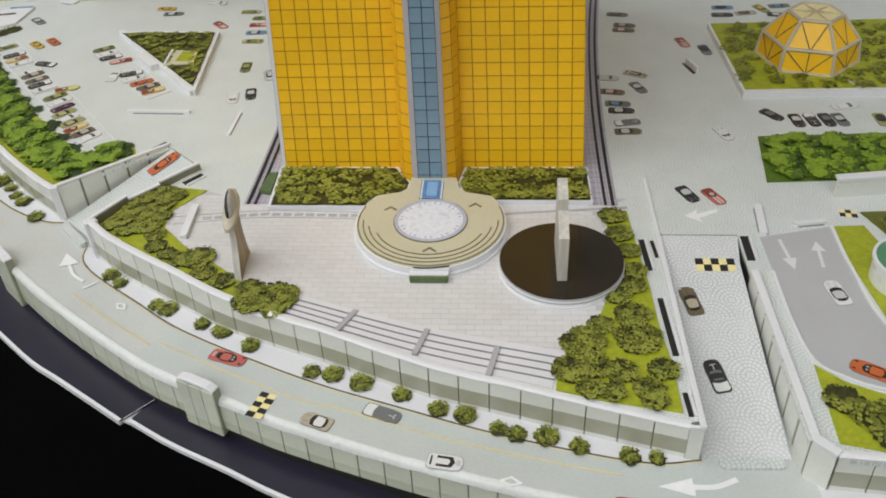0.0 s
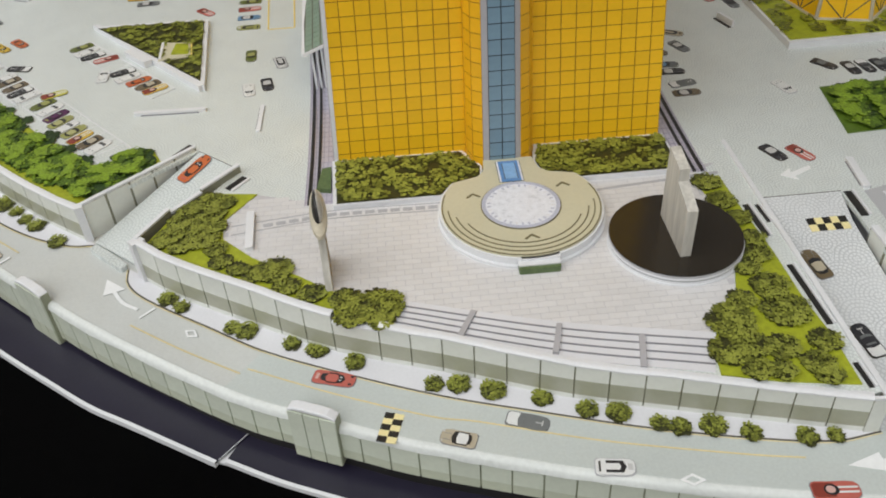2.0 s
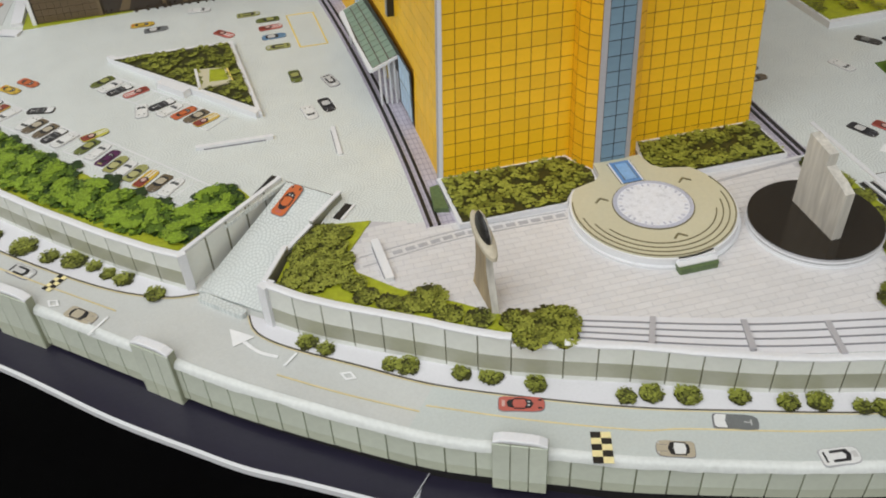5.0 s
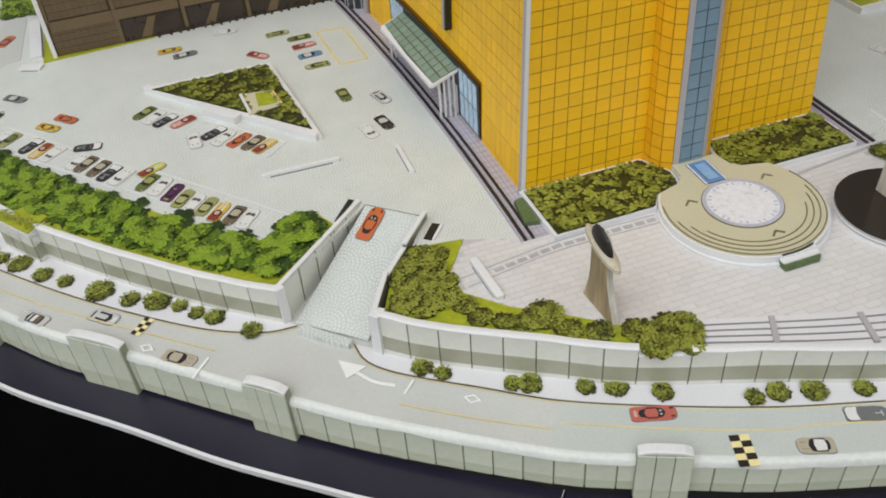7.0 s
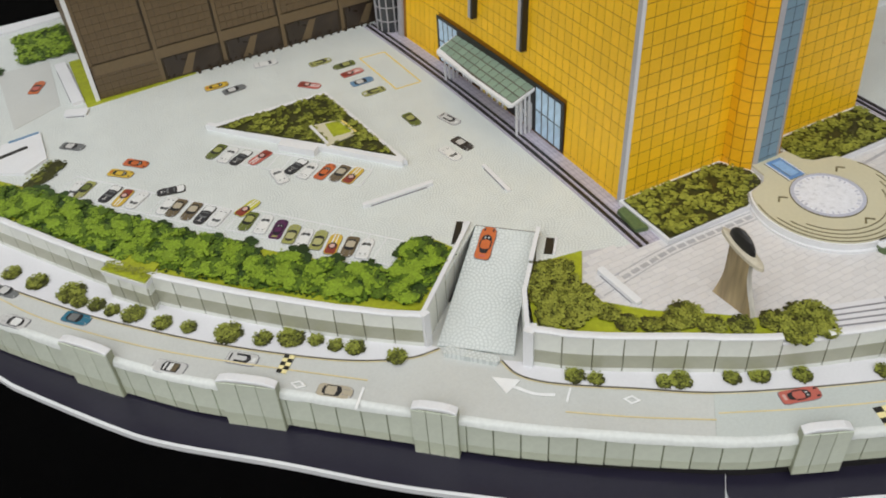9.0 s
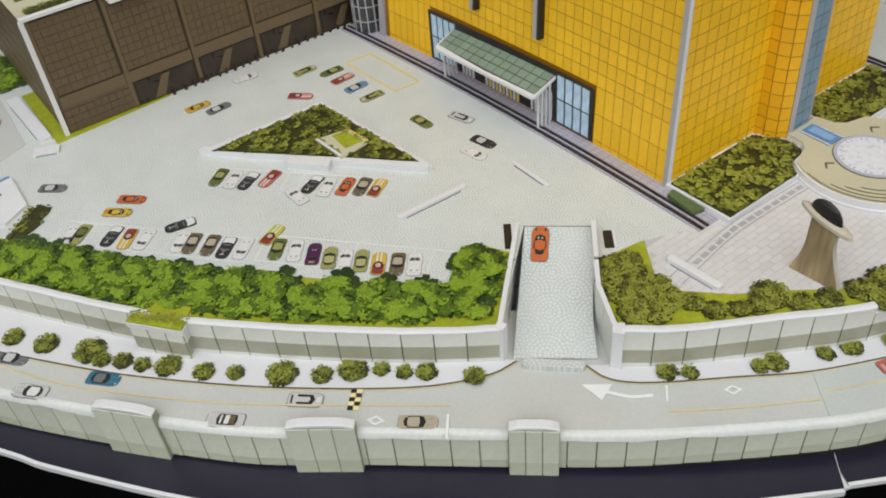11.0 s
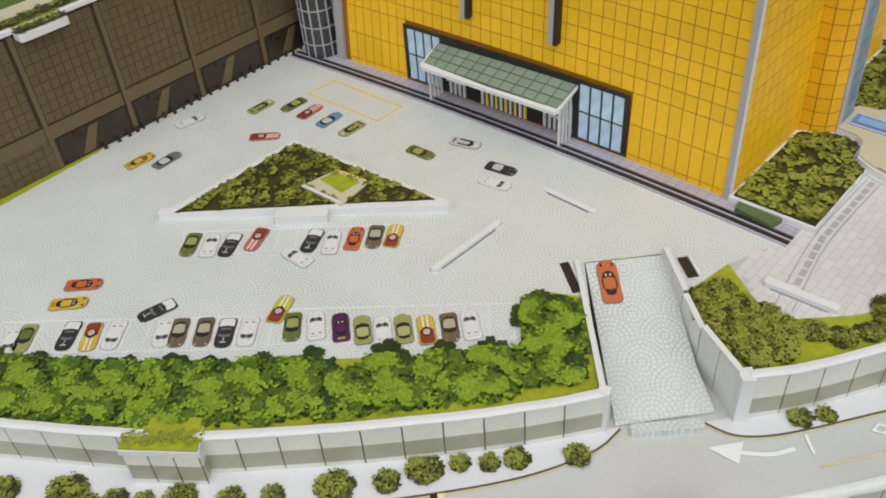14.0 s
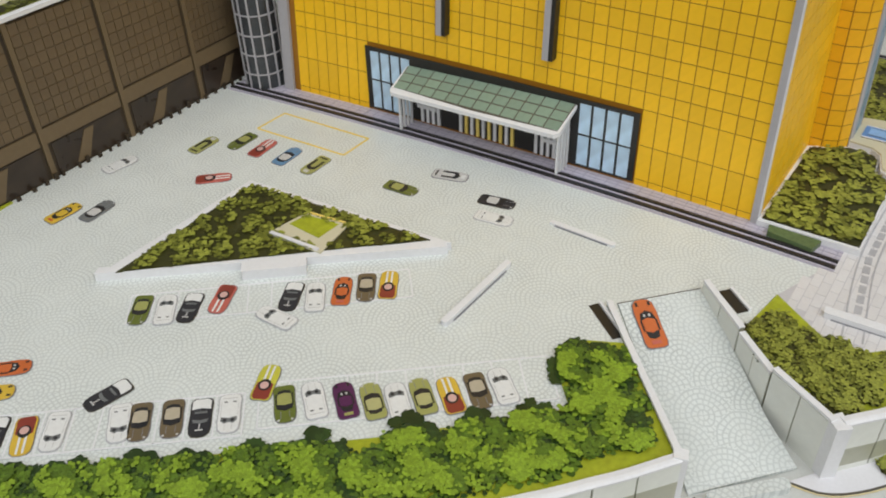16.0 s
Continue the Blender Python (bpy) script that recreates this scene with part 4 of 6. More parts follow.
# ---- planted slabs at the tower's foot ----
SL = 0.18
def hedge_slab(outline, plot, seed, lab):
    th = thing("hedge_slab", outline[0][0], outline[0][1], 0, lab, "hedge bed", "hedge beds by the tower")
    part("white_slab", plate(outline, 0.0, SL), "card", th, "white card slab")
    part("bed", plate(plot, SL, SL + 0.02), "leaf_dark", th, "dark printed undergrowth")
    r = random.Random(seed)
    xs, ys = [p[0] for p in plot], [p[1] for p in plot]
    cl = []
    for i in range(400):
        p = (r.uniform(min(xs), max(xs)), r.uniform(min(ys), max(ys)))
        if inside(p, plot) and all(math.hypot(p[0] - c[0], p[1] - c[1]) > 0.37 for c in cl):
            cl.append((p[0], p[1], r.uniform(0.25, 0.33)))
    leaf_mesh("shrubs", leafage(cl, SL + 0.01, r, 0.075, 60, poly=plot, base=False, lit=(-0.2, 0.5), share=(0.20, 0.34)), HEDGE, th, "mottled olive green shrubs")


hedge_slab([(-0.12, 0.0), (-0.05, -2.32), (3.1, -2.32), (3.45, -1.82), (4.12, -1.76), (4.33, -1.45), (4.38, -0.95), (3.85, 0.05)],
           [(0.0, -0.08), (0.05, -2.27), (3.05, -2.26), (3.4, -1.80), (4.08, -1.72), (4.27, -1.4), (4.32, -0.97), (3.75, -0.1)], 3, "white slab planted with dense olive shrubs")
hedge_slab([(6.1, 0.05), (5.92, -0.92), (6.03, -1.45), (6.3, -1.74), (6.9, -1.80), (7.0, -1.98), (10.15, -1.98), (10.12, 0.0)],
           [(6.2, -0.12), (6.0, -0.95), (6.1, -1.42), (6.35, -1.70), (6.95, -1.76), (7.05, -1.93), (10.08, -1.93), (10.06, -0.1)], 5, "white slab planted with dense olive shrubs east of the fountain")
part("green_side_strip", plate([(-0.42, -0.35), (-0.55, -1.4), (-0.14, -1.5), (-0.14, -0.3)], 0.03, 0.18), "green_box", None, "small green planted wedge beside the slab", "planter")

# ---- round fountain terrace ----
FX, FY = 5.2, -3.3
ft = thing("fountain_terrace", FX, FY, 0, "round beige terrace with a pale pool and dark rings", "fountain terrace")
bm = bmesh.new()


def keyhole(r, g):
    """The terrace's outline: a disc cut off behind, with a waisted neck to the tower's foot."""
    top = FY + 1.45 + g
    arc = [p for p in disc(FX, FY, r, 96, 90, 450) if p[1] < top]
    neck = [(6.62, top), (6.22, top + 0.10), (5.98, top + 0.35), (5.86, -0.90), (4.42, -0.90), (4.36, top + 0.35), (4.14, top + 0.10), (3.78, top)]
    return arc + neck


prism(bm, disc(FX, FY - 0.04, 2.33, 96, 140, 400), 0.0, 0.10)
prism(bm, keyhole(2.28, 0.03), 0.0, 0.30)
part("white_steps", bm, "card", ft, "white card steps round the terrace")
part("terrace_top", plate(keyhole(2.22, 0.0), 0.30, 0.345), "beige", ft)
for r, a0, a1 in ((2.03, 180, 360), (1.86, 190, 350), (1.68, 203, 337), (2.19, 160, 380)):
    bm = bmesh.new()
    ring(bm, FX, FY, r - 0.016, r + 0.016, 0.345, 0.362, a0, a1)
    part("dark_ring", bm, "beige_line", ft)
bm = bmesh.new()
ring(bm, FX, FY, 0.98, 1.09, 0.345, 0.385)
part("pool_rim", bm, "water_rim", ft, "lilac pool rim")
bm = bmesh.new()
ring(bm, FX, FY, 1.085, 1.115, 0.345, 0.37)
part("dark_ring", bm, "beige_line", ft)
part("pool_water", plate(disc(FX, FY, 0.985, 64), 0.345, 0.372), "water", ft, "pale foamy printed water")
for k in range(34):
    a = k * 360 / 34
    x, y = FX + 0.89 * math.cos(radians(a)), FY + 0.89 * math.sin(radians(a))
    part("spout", plate(rect(x, y, 0.10, 0.05, a + 6), 0.372, 0.379), "water_rim" if k % 3 else "walk", ft)
for cx, w, m, z in ((5.12, 0.72, "line", 0.012), (5.12, 0.68, "water", 0.018), (5.12, 0.58, "pool_blue", 0.024), (5.13, 0.40, "line", 0.030), (5.13, 0.36, "pool_pale", 0.036)):
    part("channel", plate(rect(cx, -1.62, w, 1.06 if w > 0.5 else 0.80), 0.34, 0.345 + z), m, ft, "stepped blue channel")


def chevron(x, y):
    bm = bmesh.new()
    for s in (-1, 1):
        prism(bm, rect(x + s * 0.09, y, 0.26, 0.062, -s * 42), 0.345, 0.36)
    part("chevron", bm, "beige_line", ft, "dark chevron mark")


for x, y in ((3.93, -2.68), (6.52, -2.48), (5.28, -4.75)):
    chevron(x, y)
part("front_step", plate(rect(5.38, -5.33, 1.02, 0.52), 0.0, 0.30), "card", ft, "white step block")
gb = thing("planter_box", 5.32, -5.68, 0, "small green planter box with a pale rim", "planter")
part("box_body", plate(rounded(5.32, -5.70, 1.08, 0.34, 0.06), 0.0, 0.20), "green_box", gb)
part("pale_rim", plate(rounded(5.32, -5.66, 1.10, 0.22, 0.06), 0.20, 0.235), "card", gb)

# ---- dark round pool with a standing slab ----
dp = thing("round_dark_pool", 9.03, -5.09, 0, "round dark pool disc on a layered white rim", "pool")
part("white_base", plate(disc(9.03, -5.12, 1.775, 80), 0.0, 0.06), "card", dp)
bm = bmesh.new()
for k in range(4):
    prism(bm, disc(9.03, -5.1, 1.76 - 0.015 * (k % 2), 80), 0.06 + 0.055 * k, 0.06 + 0.055 * (k + 1), k % 2)
part("layered_rim", bm, ["card", "band"], dp, "stacked card rim")
part("disc_top", plate(disc(9.03, -5.09, 1.735, 80), 0.28, 0.315), "dark_water", dp, "glossy near-black disc")
slab = thing("standing_slab", 9.0, -5.15, 0.315, "stepped upright slab of rough pale card", "sculpture")
def upright(pts, origin, direc, thick):
    """An upright board: pts (run, height) along direc."""
    bm = bmesh.new()
    d = math.hypot(*direc)
    ux, uy = direc[0] / d, direc[1] / d
    A = [bm.verts.new((origin[0] + ux * s - uy * thick / 2, origin[1] + uy * s + ux * thick / 2, z)) for s, z in pts]
    B = [bm.verts.new((origin[0] + ux * s + uy * thick / 2, origin[1] + uy * s - ux * thick / 2, z)) for s, z in pts]
    bm.faces.new(A)
    bm.faces.new(B[::-1])
    for i in range(len(pts)):
        j = (i + 1) % len(pts)
        bm.faces.new((A[i], A[j], B[j], B[i]))
    return bm


part("slab_board", upright([(0, 0.315), (1.82, 0.315), (1.84, 1.75), (1.5, 1.88), (0.92, 2.02), (0.92, 2.38), (0.04, 2.50)], (9.0, -4.25), (0.0, -1.0), 0.27), "stone", slab)

# ---- sculpture: a flared tan board with a brim and a dark domed head ----
SO, SD = (-0.10, -5.90), (-0.07, 1.0)
flare = lambda z: (0.02 + 0.42 * math.sin(min(z / 1.5, 1) * 1.5708) ** 1.3, 1.42 - 0.26 * math.sin(min(z / 1.2, 1) * 1.5708))
zs = [0.0, 0.25, 0.5, 0.75, 1.0, 1.25, 1.5, 1.75, 1.92]
bm = upright([(flare(z)[0], z) for z in zs] + [(flare(z)[1], z) for z in zs[::-1]], SO, SD, 0.18)
for f in list(bm.faces)[2:]:
    f.material_index = 3
d = math.hypot(*SD)
ux, uy = SD[0] / d, SD[1] / d


def oval(cx, rx, ry, n=28):
    out = []
    for k in range(n):
        a = 6.2832 * k / n
        r, w = cx + rx * math.cos(a), ry * math.sin(a)
        out.append((SO[0] + ux * r - uy * w, SO[1] + uy * r + ux * w))
    return out


n0 = len(bm.faces)
sides = [oval(0.80, 0.66, 0.17), oval(0.80, 0.74, 0.22), oval(0.80, 0.72, 0.21), oval(0.82, 0.48, 0.16)]
loops = [[bm.verts.new((x, y, z + 0.30 * (((x - SO[0]) * ux + (y - SO[1]) * uy) - 0.80) + 0.02 * math.sin(5 * k / 28))) for k, (x, y) in enumerate(o)] for o, z in zip(sides, (1.84, 1.90, 1.99, 2.05))]
dome = [[bm.verts.new((x, y, 2.05 + 0.44 * math.sin(a) + 0.24 * (((x - SO[0]) * ux + (y - SO[1]) * uy) - 0.80))) for x, y in oval(0.84, 0.45 * math.cos(a), 0.14 * math.cos(a))] for a in (0.0, 0.4, 0.8, 1.15, 1.45)]
bm.faces.new(loops[0][::-1])
for group, m in ((loops, 1), (dome, 2)):
    for A, B in zip(group, group[1:]):
        for k in range(28):
            bm.faces.new((A[k], A[(k + 1) % 28], B[(k + 1) % 28], B[k])).material_index = 3 if m == 2 and k > 14 else m
bm.faces.new(loops[-1]).material_index = 1
bm.faces.new(dome[-1]).material_index = 2
part("abstract_sculpture", bm, ["tan", "tan_brim", "black", "stone"], None, "flared tan board sculpture with a brim and dark dome", "sculpture")

# ---- low white bars on the plaza ----
def bar(x1, y1, x2, y2, w=0.16, h=0.12, lab="low white card bar lying on the plaza", tone="card"):
    cx, cy, L, a = (x1 + x2) / 2, (y1 + y2) / 2, math.hypot(x2 - x1, y2 - y1), math.degrees(math.atan2(y2 - y1, x2 - x1))
    th = thing("low_bar", cx, cy, 0, lab, "bar", "low bars on the plaza")
    part("bar_body", plate(rounded(cx, cy, L, w, 0.05, a), 0.0, h), tone, th)
    # dark strips along both sides draw the crack shadow at the bar's foot
    for s in (-1, 1):
        part("bar_line", plate(rect(cx - s * math.sin(radians(a)) * (w / 2 + 0.01), cy + s * math.cos(radians(a)) * (w / 2 + 0.01), L * (0.97 if s > 0 else 0.8), 0.03, a), 0.0, 0.035), "band" if s > 0 else "nosing", th)


bar(-7.0, 4.23, -4.52, 4.14)
bar(-2.60, 4.14, -2.62, 2.42, 0.14, 0.06)
bar(-2.42, -2.2, -2.32, -3.9, 0.22, 0.16, "pale card bar on the front paving", "card")

# ---- triangular planted island ----
tri = thing("planted_island", -6.8, 9.3, 0, "triangular planted island on a white card plinth", "planter")
TG = [(-9.75, 11.25), (-5.5, 11.2), (-4.95, 6.0)]
part("plinth", plate([(-9.98, 11.55), (-5.35, 11.4), (-4.75, 5.55)], 0.0, 0.20), "card", tri)
part("white_front", plate([(-10.05, 11.62), (-9.85, 11.72), (-4.8, 5.72), (-4.95, 5.52)], 0.0, 0.22), "card", tri)
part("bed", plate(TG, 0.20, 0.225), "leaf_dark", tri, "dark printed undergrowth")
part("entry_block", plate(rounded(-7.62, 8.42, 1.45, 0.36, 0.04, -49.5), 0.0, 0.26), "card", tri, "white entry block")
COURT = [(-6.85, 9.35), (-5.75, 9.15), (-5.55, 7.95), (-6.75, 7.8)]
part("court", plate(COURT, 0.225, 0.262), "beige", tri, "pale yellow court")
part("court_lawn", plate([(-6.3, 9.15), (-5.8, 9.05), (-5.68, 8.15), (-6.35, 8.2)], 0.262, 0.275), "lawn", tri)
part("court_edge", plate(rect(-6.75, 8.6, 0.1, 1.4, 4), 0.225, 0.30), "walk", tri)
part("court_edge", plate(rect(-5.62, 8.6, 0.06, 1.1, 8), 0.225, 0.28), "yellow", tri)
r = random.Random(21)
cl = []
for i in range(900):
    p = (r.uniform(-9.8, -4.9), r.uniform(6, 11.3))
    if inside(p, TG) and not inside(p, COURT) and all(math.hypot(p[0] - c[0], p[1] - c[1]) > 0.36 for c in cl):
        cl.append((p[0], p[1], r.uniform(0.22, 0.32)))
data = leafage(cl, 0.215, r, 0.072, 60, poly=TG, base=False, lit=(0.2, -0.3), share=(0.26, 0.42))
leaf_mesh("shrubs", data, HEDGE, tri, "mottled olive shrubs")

# ---- tree bank behind the west wall ----
BANK = offset(WALL_L, 0.15)[18:-1] + [(-7.45, -1.05), (-5.45, 0.85), (-5.9, 1.75), (-6.5, 1.85), (-6.95, 1.55), (-7.6, 0.95), (-10.0, 3.4), (-12, 5.7), (-13.8, 7.9), (-15.2, 9.9), (-17.4, 12.6)]
bank = part("bank_lawn", plate(BANK, 0.0, 0.03), "lawn", None, "bright printed lawn of the tree bank", "lawn", kind="structure")
r = random.Random(4)
row1 = spline([(-17.3, 11.2), (-15.6, 8.6), (-14.3, 6.75), (-12.9, 5.1), (-11.6, 3.7), (-10.1, 2.25), (-8.6, 0.9)], 0.95)
row2 = spline([(-16.2, 10.8), (-15.2, 9.2), (-14.0, 7.5), (-12.5, 5.7), (-11.1, 4.3)], 1.1)
trees = [(x, y, 0.72) for x, y in row1] + [(x, y, 0.62) for x, y in row2] + [(-9.75, 3.05, 0.52), (-8.95, 2.15, 0.50), (-8.15, 1.35, 0.52), (-6.35, 1.15, 0.72), (-6.9, 0.35, 0.62), (-7.5, -0.1, 0.55), (-6.1, 0.75, 0.5), (-6.75, 1.45, 0.45), (-7.3, 0.75, 0.5), (-8.0, 0.4, 0.55)]
und = [(x, y, 0.78) for x, y in spline(row1, 0.6)] + [(x, y, 0.72) for x, y in spline(row2, 0.6)] + [(-9.7, 2.9, 0.6), (-8.9, 2.0, 0.6), (-8.1, 1.2, 0.6), (-7.3, 0.55, 0.62), (-6.5, 1.0, 0.7), (-7.8, 0.2, 0.55)]
# dark leaf tones carry the printed shade under the crowns
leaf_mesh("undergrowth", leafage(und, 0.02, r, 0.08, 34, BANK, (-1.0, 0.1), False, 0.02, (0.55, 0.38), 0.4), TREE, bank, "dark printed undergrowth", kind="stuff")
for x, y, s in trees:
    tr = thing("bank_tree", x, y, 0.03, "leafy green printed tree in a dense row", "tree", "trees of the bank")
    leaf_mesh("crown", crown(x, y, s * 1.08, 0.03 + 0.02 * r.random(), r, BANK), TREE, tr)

# ---- shrub groups at both ends of the front plaza ----
GW = [(-5.25, -3.2), (-4.5, -1.6), (-4.0, -0.95), (-2.34, -1.22), (-3.2, -2.45), (-3.1, -3.28), (-2.2, -4.23), (-0.9, -5.17), (0.0, -5.9), (1.3, -6.2), (1.5, -7.2), (0.4, -6.95), (-0.3, -6.55), (-1.6, -5.85), (-4.2, -4.15)]
GE = [(10.35, -2.3), (11.15, -2.3), (11.25, -3.96), (11.4, -5.8), (11.45, -7.6), (11.6, -9.0), (11.6, -10.5), (9.95, -10.2), (8.7, -9.85), (8.8, -8.9), (9.2, -7.9), (9.95, -7.2), (10.35, -6.0), (10.85, -5.0)]
part("shrub_lawn", plate(GW, 0.0, 0.045), "lawn", None, "bright printed grass beside the west ramp", "lawn", kind="structure")
part("shrub_lawn", plate(GE, 0.0, 0.045), "lawn", None, "bright printed grass beside the east ramp", "lawn", kind="structure")
west = [(-3.75, -1.42, 0.45), (-4.25, -1.75, 0.35), (-3.54, -2.11, 0.4), (-4.12, -2.56, 0.5), (-3.7, -3.2, 0.5), (-4.6, -2.95, 0.40), (-3.25, -1.55, 0.36), (-4.45, -2.3, 0.36), (-4.85, -3.25, 0.30), (-3.4, -2.7, 0.36), (-3.25, -3.75, 0.32), (-4.25, -3.5, 0.33), (-3.03, -4.3, 0.33), (-2.56, -4.66, 0.3),
        (-1.57, -4.86, 0.5), (-2.1, -4.95, 0.36), (-1.21, -5.55, 0.37), (-0.55, -5.92, 0.36), (0.3, -6.25, 0.41), (1.15, -6.6, 0.62), (0.47, -6.9, 0.42), (1.2, -7.15, 0.34)]
east = [(10.68, -2.61, 0.42), (10.8, -3.54, 0.41), (11.0, -4.37, 0.35), (11.05, -5.28, 0.34), (10.95, -5.9, 0.38), (10.5, -6.39, 0.36), (10.81, -7.18, 0.48), (9.95, -7.57, 0.36), (9.45, -8.28, 0.58),
        (10.86, -8.05, 0.58), (9.08, -9.19, 0.46), (9.71, -9.08, 0.40), (10.31, -9.22, 0.40), (11.35, -9.14, 0.38), (10.92, -9.81, 0.38), (10.04, -9.92, 0.32), (9.52, -9.84, 0.33), (11.0, -10.15, 0.33)]
road_bushes = [(-17.69, 8.47, 0.34), (-17.02, 7.56, 0.40), (-16.14, 6.45, 0.50), (-16.01, 5.88, 0.29), (-15.55, 5.45, 0.31), (-15.19, 4.95, 0.27), (-14.65, 4.44, 0.40), (-13.98, 3.6, 0.33), (-13.33, 2.99, 0.27),
               (-12.38, 2.13, 0.47), (-11.58, 1.4, 0.32), (-10.84, 1.02, 0.44), (-10.27, 0.52, 0.25), (-9.86, 0.05, 0.25), (-9.4, -0.33, 0.32), (-8.53, -1.26, 0.32), (-4.69, -4.35, 0.31), (-4.27, -4.73, 0.25),
               (-2.81, -5.74, 0.25), (-2.4, -5.92, 0.33), (-1.19, -6.53, 0.27), (-0.53, -6.81, 0.33), (0.43, -7.39, 0.29), (2.33, -8.36, 0.27), (2.92, -8.45, 0.32), (3.72, -8.72, 0.35), (4.83, -9.11, 0.28),
               (5.8, -9.59, 0.28), (6.48, -9.76, 0.32), (7.33, -10.19, 0.24), (7.76, -10.34, 0.28), (8.5, -10.39, 0.34), (9.27, -10.68, 0.27), (10.44, -10.95, 0.28), (11.07, -10.98, 0.22)]
r = random.Random(9)
west, east = [[(x, y, s * 1.12) for x, y, s in q] for q in (west, east)]
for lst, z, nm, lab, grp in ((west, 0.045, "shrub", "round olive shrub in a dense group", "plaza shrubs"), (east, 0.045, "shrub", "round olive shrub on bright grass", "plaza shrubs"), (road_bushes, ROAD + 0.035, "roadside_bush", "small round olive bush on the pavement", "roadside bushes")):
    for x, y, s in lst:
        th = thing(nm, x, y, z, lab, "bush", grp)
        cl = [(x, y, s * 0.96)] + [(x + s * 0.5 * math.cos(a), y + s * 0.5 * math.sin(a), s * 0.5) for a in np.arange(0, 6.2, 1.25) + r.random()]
        # light drawn into the leaves: shrubs brighten southwards, roadside bushes northwards
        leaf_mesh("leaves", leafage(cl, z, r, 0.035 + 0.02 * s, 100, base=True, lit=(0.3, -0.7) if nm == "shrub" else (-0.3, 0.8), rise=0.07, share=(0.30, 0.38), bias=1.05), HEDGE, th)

# ---- brown building behind the car park ----
BX, BY, BH = -13.1, 16.15, 4.35
bb = thing("brown_building", -7, 18, 0, "brown stone-panelled building with a green roof", "building")
part("building_core", plate([(BX, BY), (-0.6, BY), (-0.6, 26), (BX, 26)], 0, BH - 0.03), "brown_line", bb, "dark grooves between the panels")
bx = []
front = lambda s0, s1, z0, z1, t: wall_box((BX + s0, BY), (BX + s1, BY), (z0, z0), (z1, z1), t)
cols = [(0.1, 2.56), (2.62, 5.16), (5.22, 7.74), (7.80, 10.4), (10.46, 12.4)]
for s0, s1 in cols:
    n = 9
    for i in range(n):
        for j in range(9):
            a, b = s0 + 0.1 + (s1 - s0 - 0.2) * i / n, s0 + 0.1 + (s1 - s0 - 0.2) * (i + 1) / n
            za, zb = 1.50 + 0.305 * j, 1.50 + 0.305 * (j + 1)
            bx.append(front(a + 0.006, b - 0.006, za + 0.006, min(zb - 0.006, BH - 0.1), 0.03))
for i in range(9):
    for j in range(5):
        bx.append(front(0.106 + 0.275 * i, 0.369 + 0.275 * i, 0.05 + 0.28 * j, 0.318 + 0.28 * j, 0.03))
pieces("stone_panel", bx, "brown", bb, 300)
fr = []
for s0, s1 in cols:
    fr.append(front(s0 - 0.06, s0 + 0.085, 0.0 if s0 > 1 else 1.45, BH - 0.05, 0.05))
    fr.append(front(s0 + 0.085, s1 - 0.06, 1.02, 1.44, 0.05))
pieces("stone_frame", fr, "brown_frame", bb)
for s0, s1 in cols[1:]:
    pieces("shop_window", [front(s0 + 0.2, s1 - 0.12, 0.08, 0.96, 0.02)], "brown_glass", bb)
    # the reflection is put on as a tan shape, not mirrored by the glass
    part("window_reflection", upright([(s0 + 0.75, 0.1), (s0 + 1.15, 0.1), (s0 + 1.5, 0.9), (s0 + 1.2, 0.9)], (BX, BY - 0.03), (1, 0), 0.02), "brown_frame", bb, "tan reflected shape")
part("corner_edge", plate(rect(BX - 0.03, BY - 0.02, 0.16, 0.16), 0, BH), "card", bb, "white card corner edge")
side_px = []
for i in range(6):
    for j in range(7):
        y = BY + 0.15 + 1.5 * i
        side_px.append(wall_box((BX, y + 1.46), (BX, y), (0.05 + 0.6 * j, 0.05 + 0.6 * j), (0.61 + 0.6 * j, 0.61 + 0.6 * j), 0.03))
pieces("stone_panel", side_px, "brown", bb, 10)
roof = part("roof", plate([(BX - 0.02, BY - 0.04), (-0.6, BY - 0.04), (-0.6, 26), (BX - 0.02, 26)], BH - 0.03, BH + 0.03), "beige", bb, "pale roof terrace")
part("roof_edge", plate([(BX + 4.2, BY - 0.12), (-0.6, BY - 0.12), (-0.6, BY + 0.08), (BX + 4.2, BY + 0.08)], BH, BH + 0.10), "card", bb, "white card roof edge")
part("roof_edge", plate([(BX - 0.05, BY - 0.12), (BX + 2.8, BY - 0.12), (BX + 2.8, BY + 0.1), (BX - 0.05, BY + 0.1)], BH, BH + 0.10), "card", bb, "white card roof edge")
part("roof_planter", plate(rounded(BX + 3.5, BY - 0.16, 1.45, 0.62, 0.1), BH - 0.18, BH + 0.02), "card", bb, "white jutting roof planter")
part("roof_lawn", plate([(BX + 0.3, BY + 0.2), (BX + 2.5, BY + 0.2), (-1.0, BY + 0.25), (-1.0, BY + 0.8), (BX + 0.3, BY + 0.8)], BH + 0.03, BH + 0.05), "leaf_mid", roof, "green roof bed")
part("roof_grass", plate([(BX + 0.3, BY + 1.6), (-1.0, BY + 1.6), (-1.0, 25.5), (BX + 0.3, 25.5)], BH + 0.03, BH + 0.06), "tree_mid", roof, "flat green roof lawn")
r = random.Random(31)
cl = [(BX + 0.5 + 0.5 * i, BY + 0.5 + 0.12 * r.random(), 0.30) for i in range(23)] + [(BX + 2.95 + 0.28 * i, BY - 0.2, 0.24) for i in range(5)]
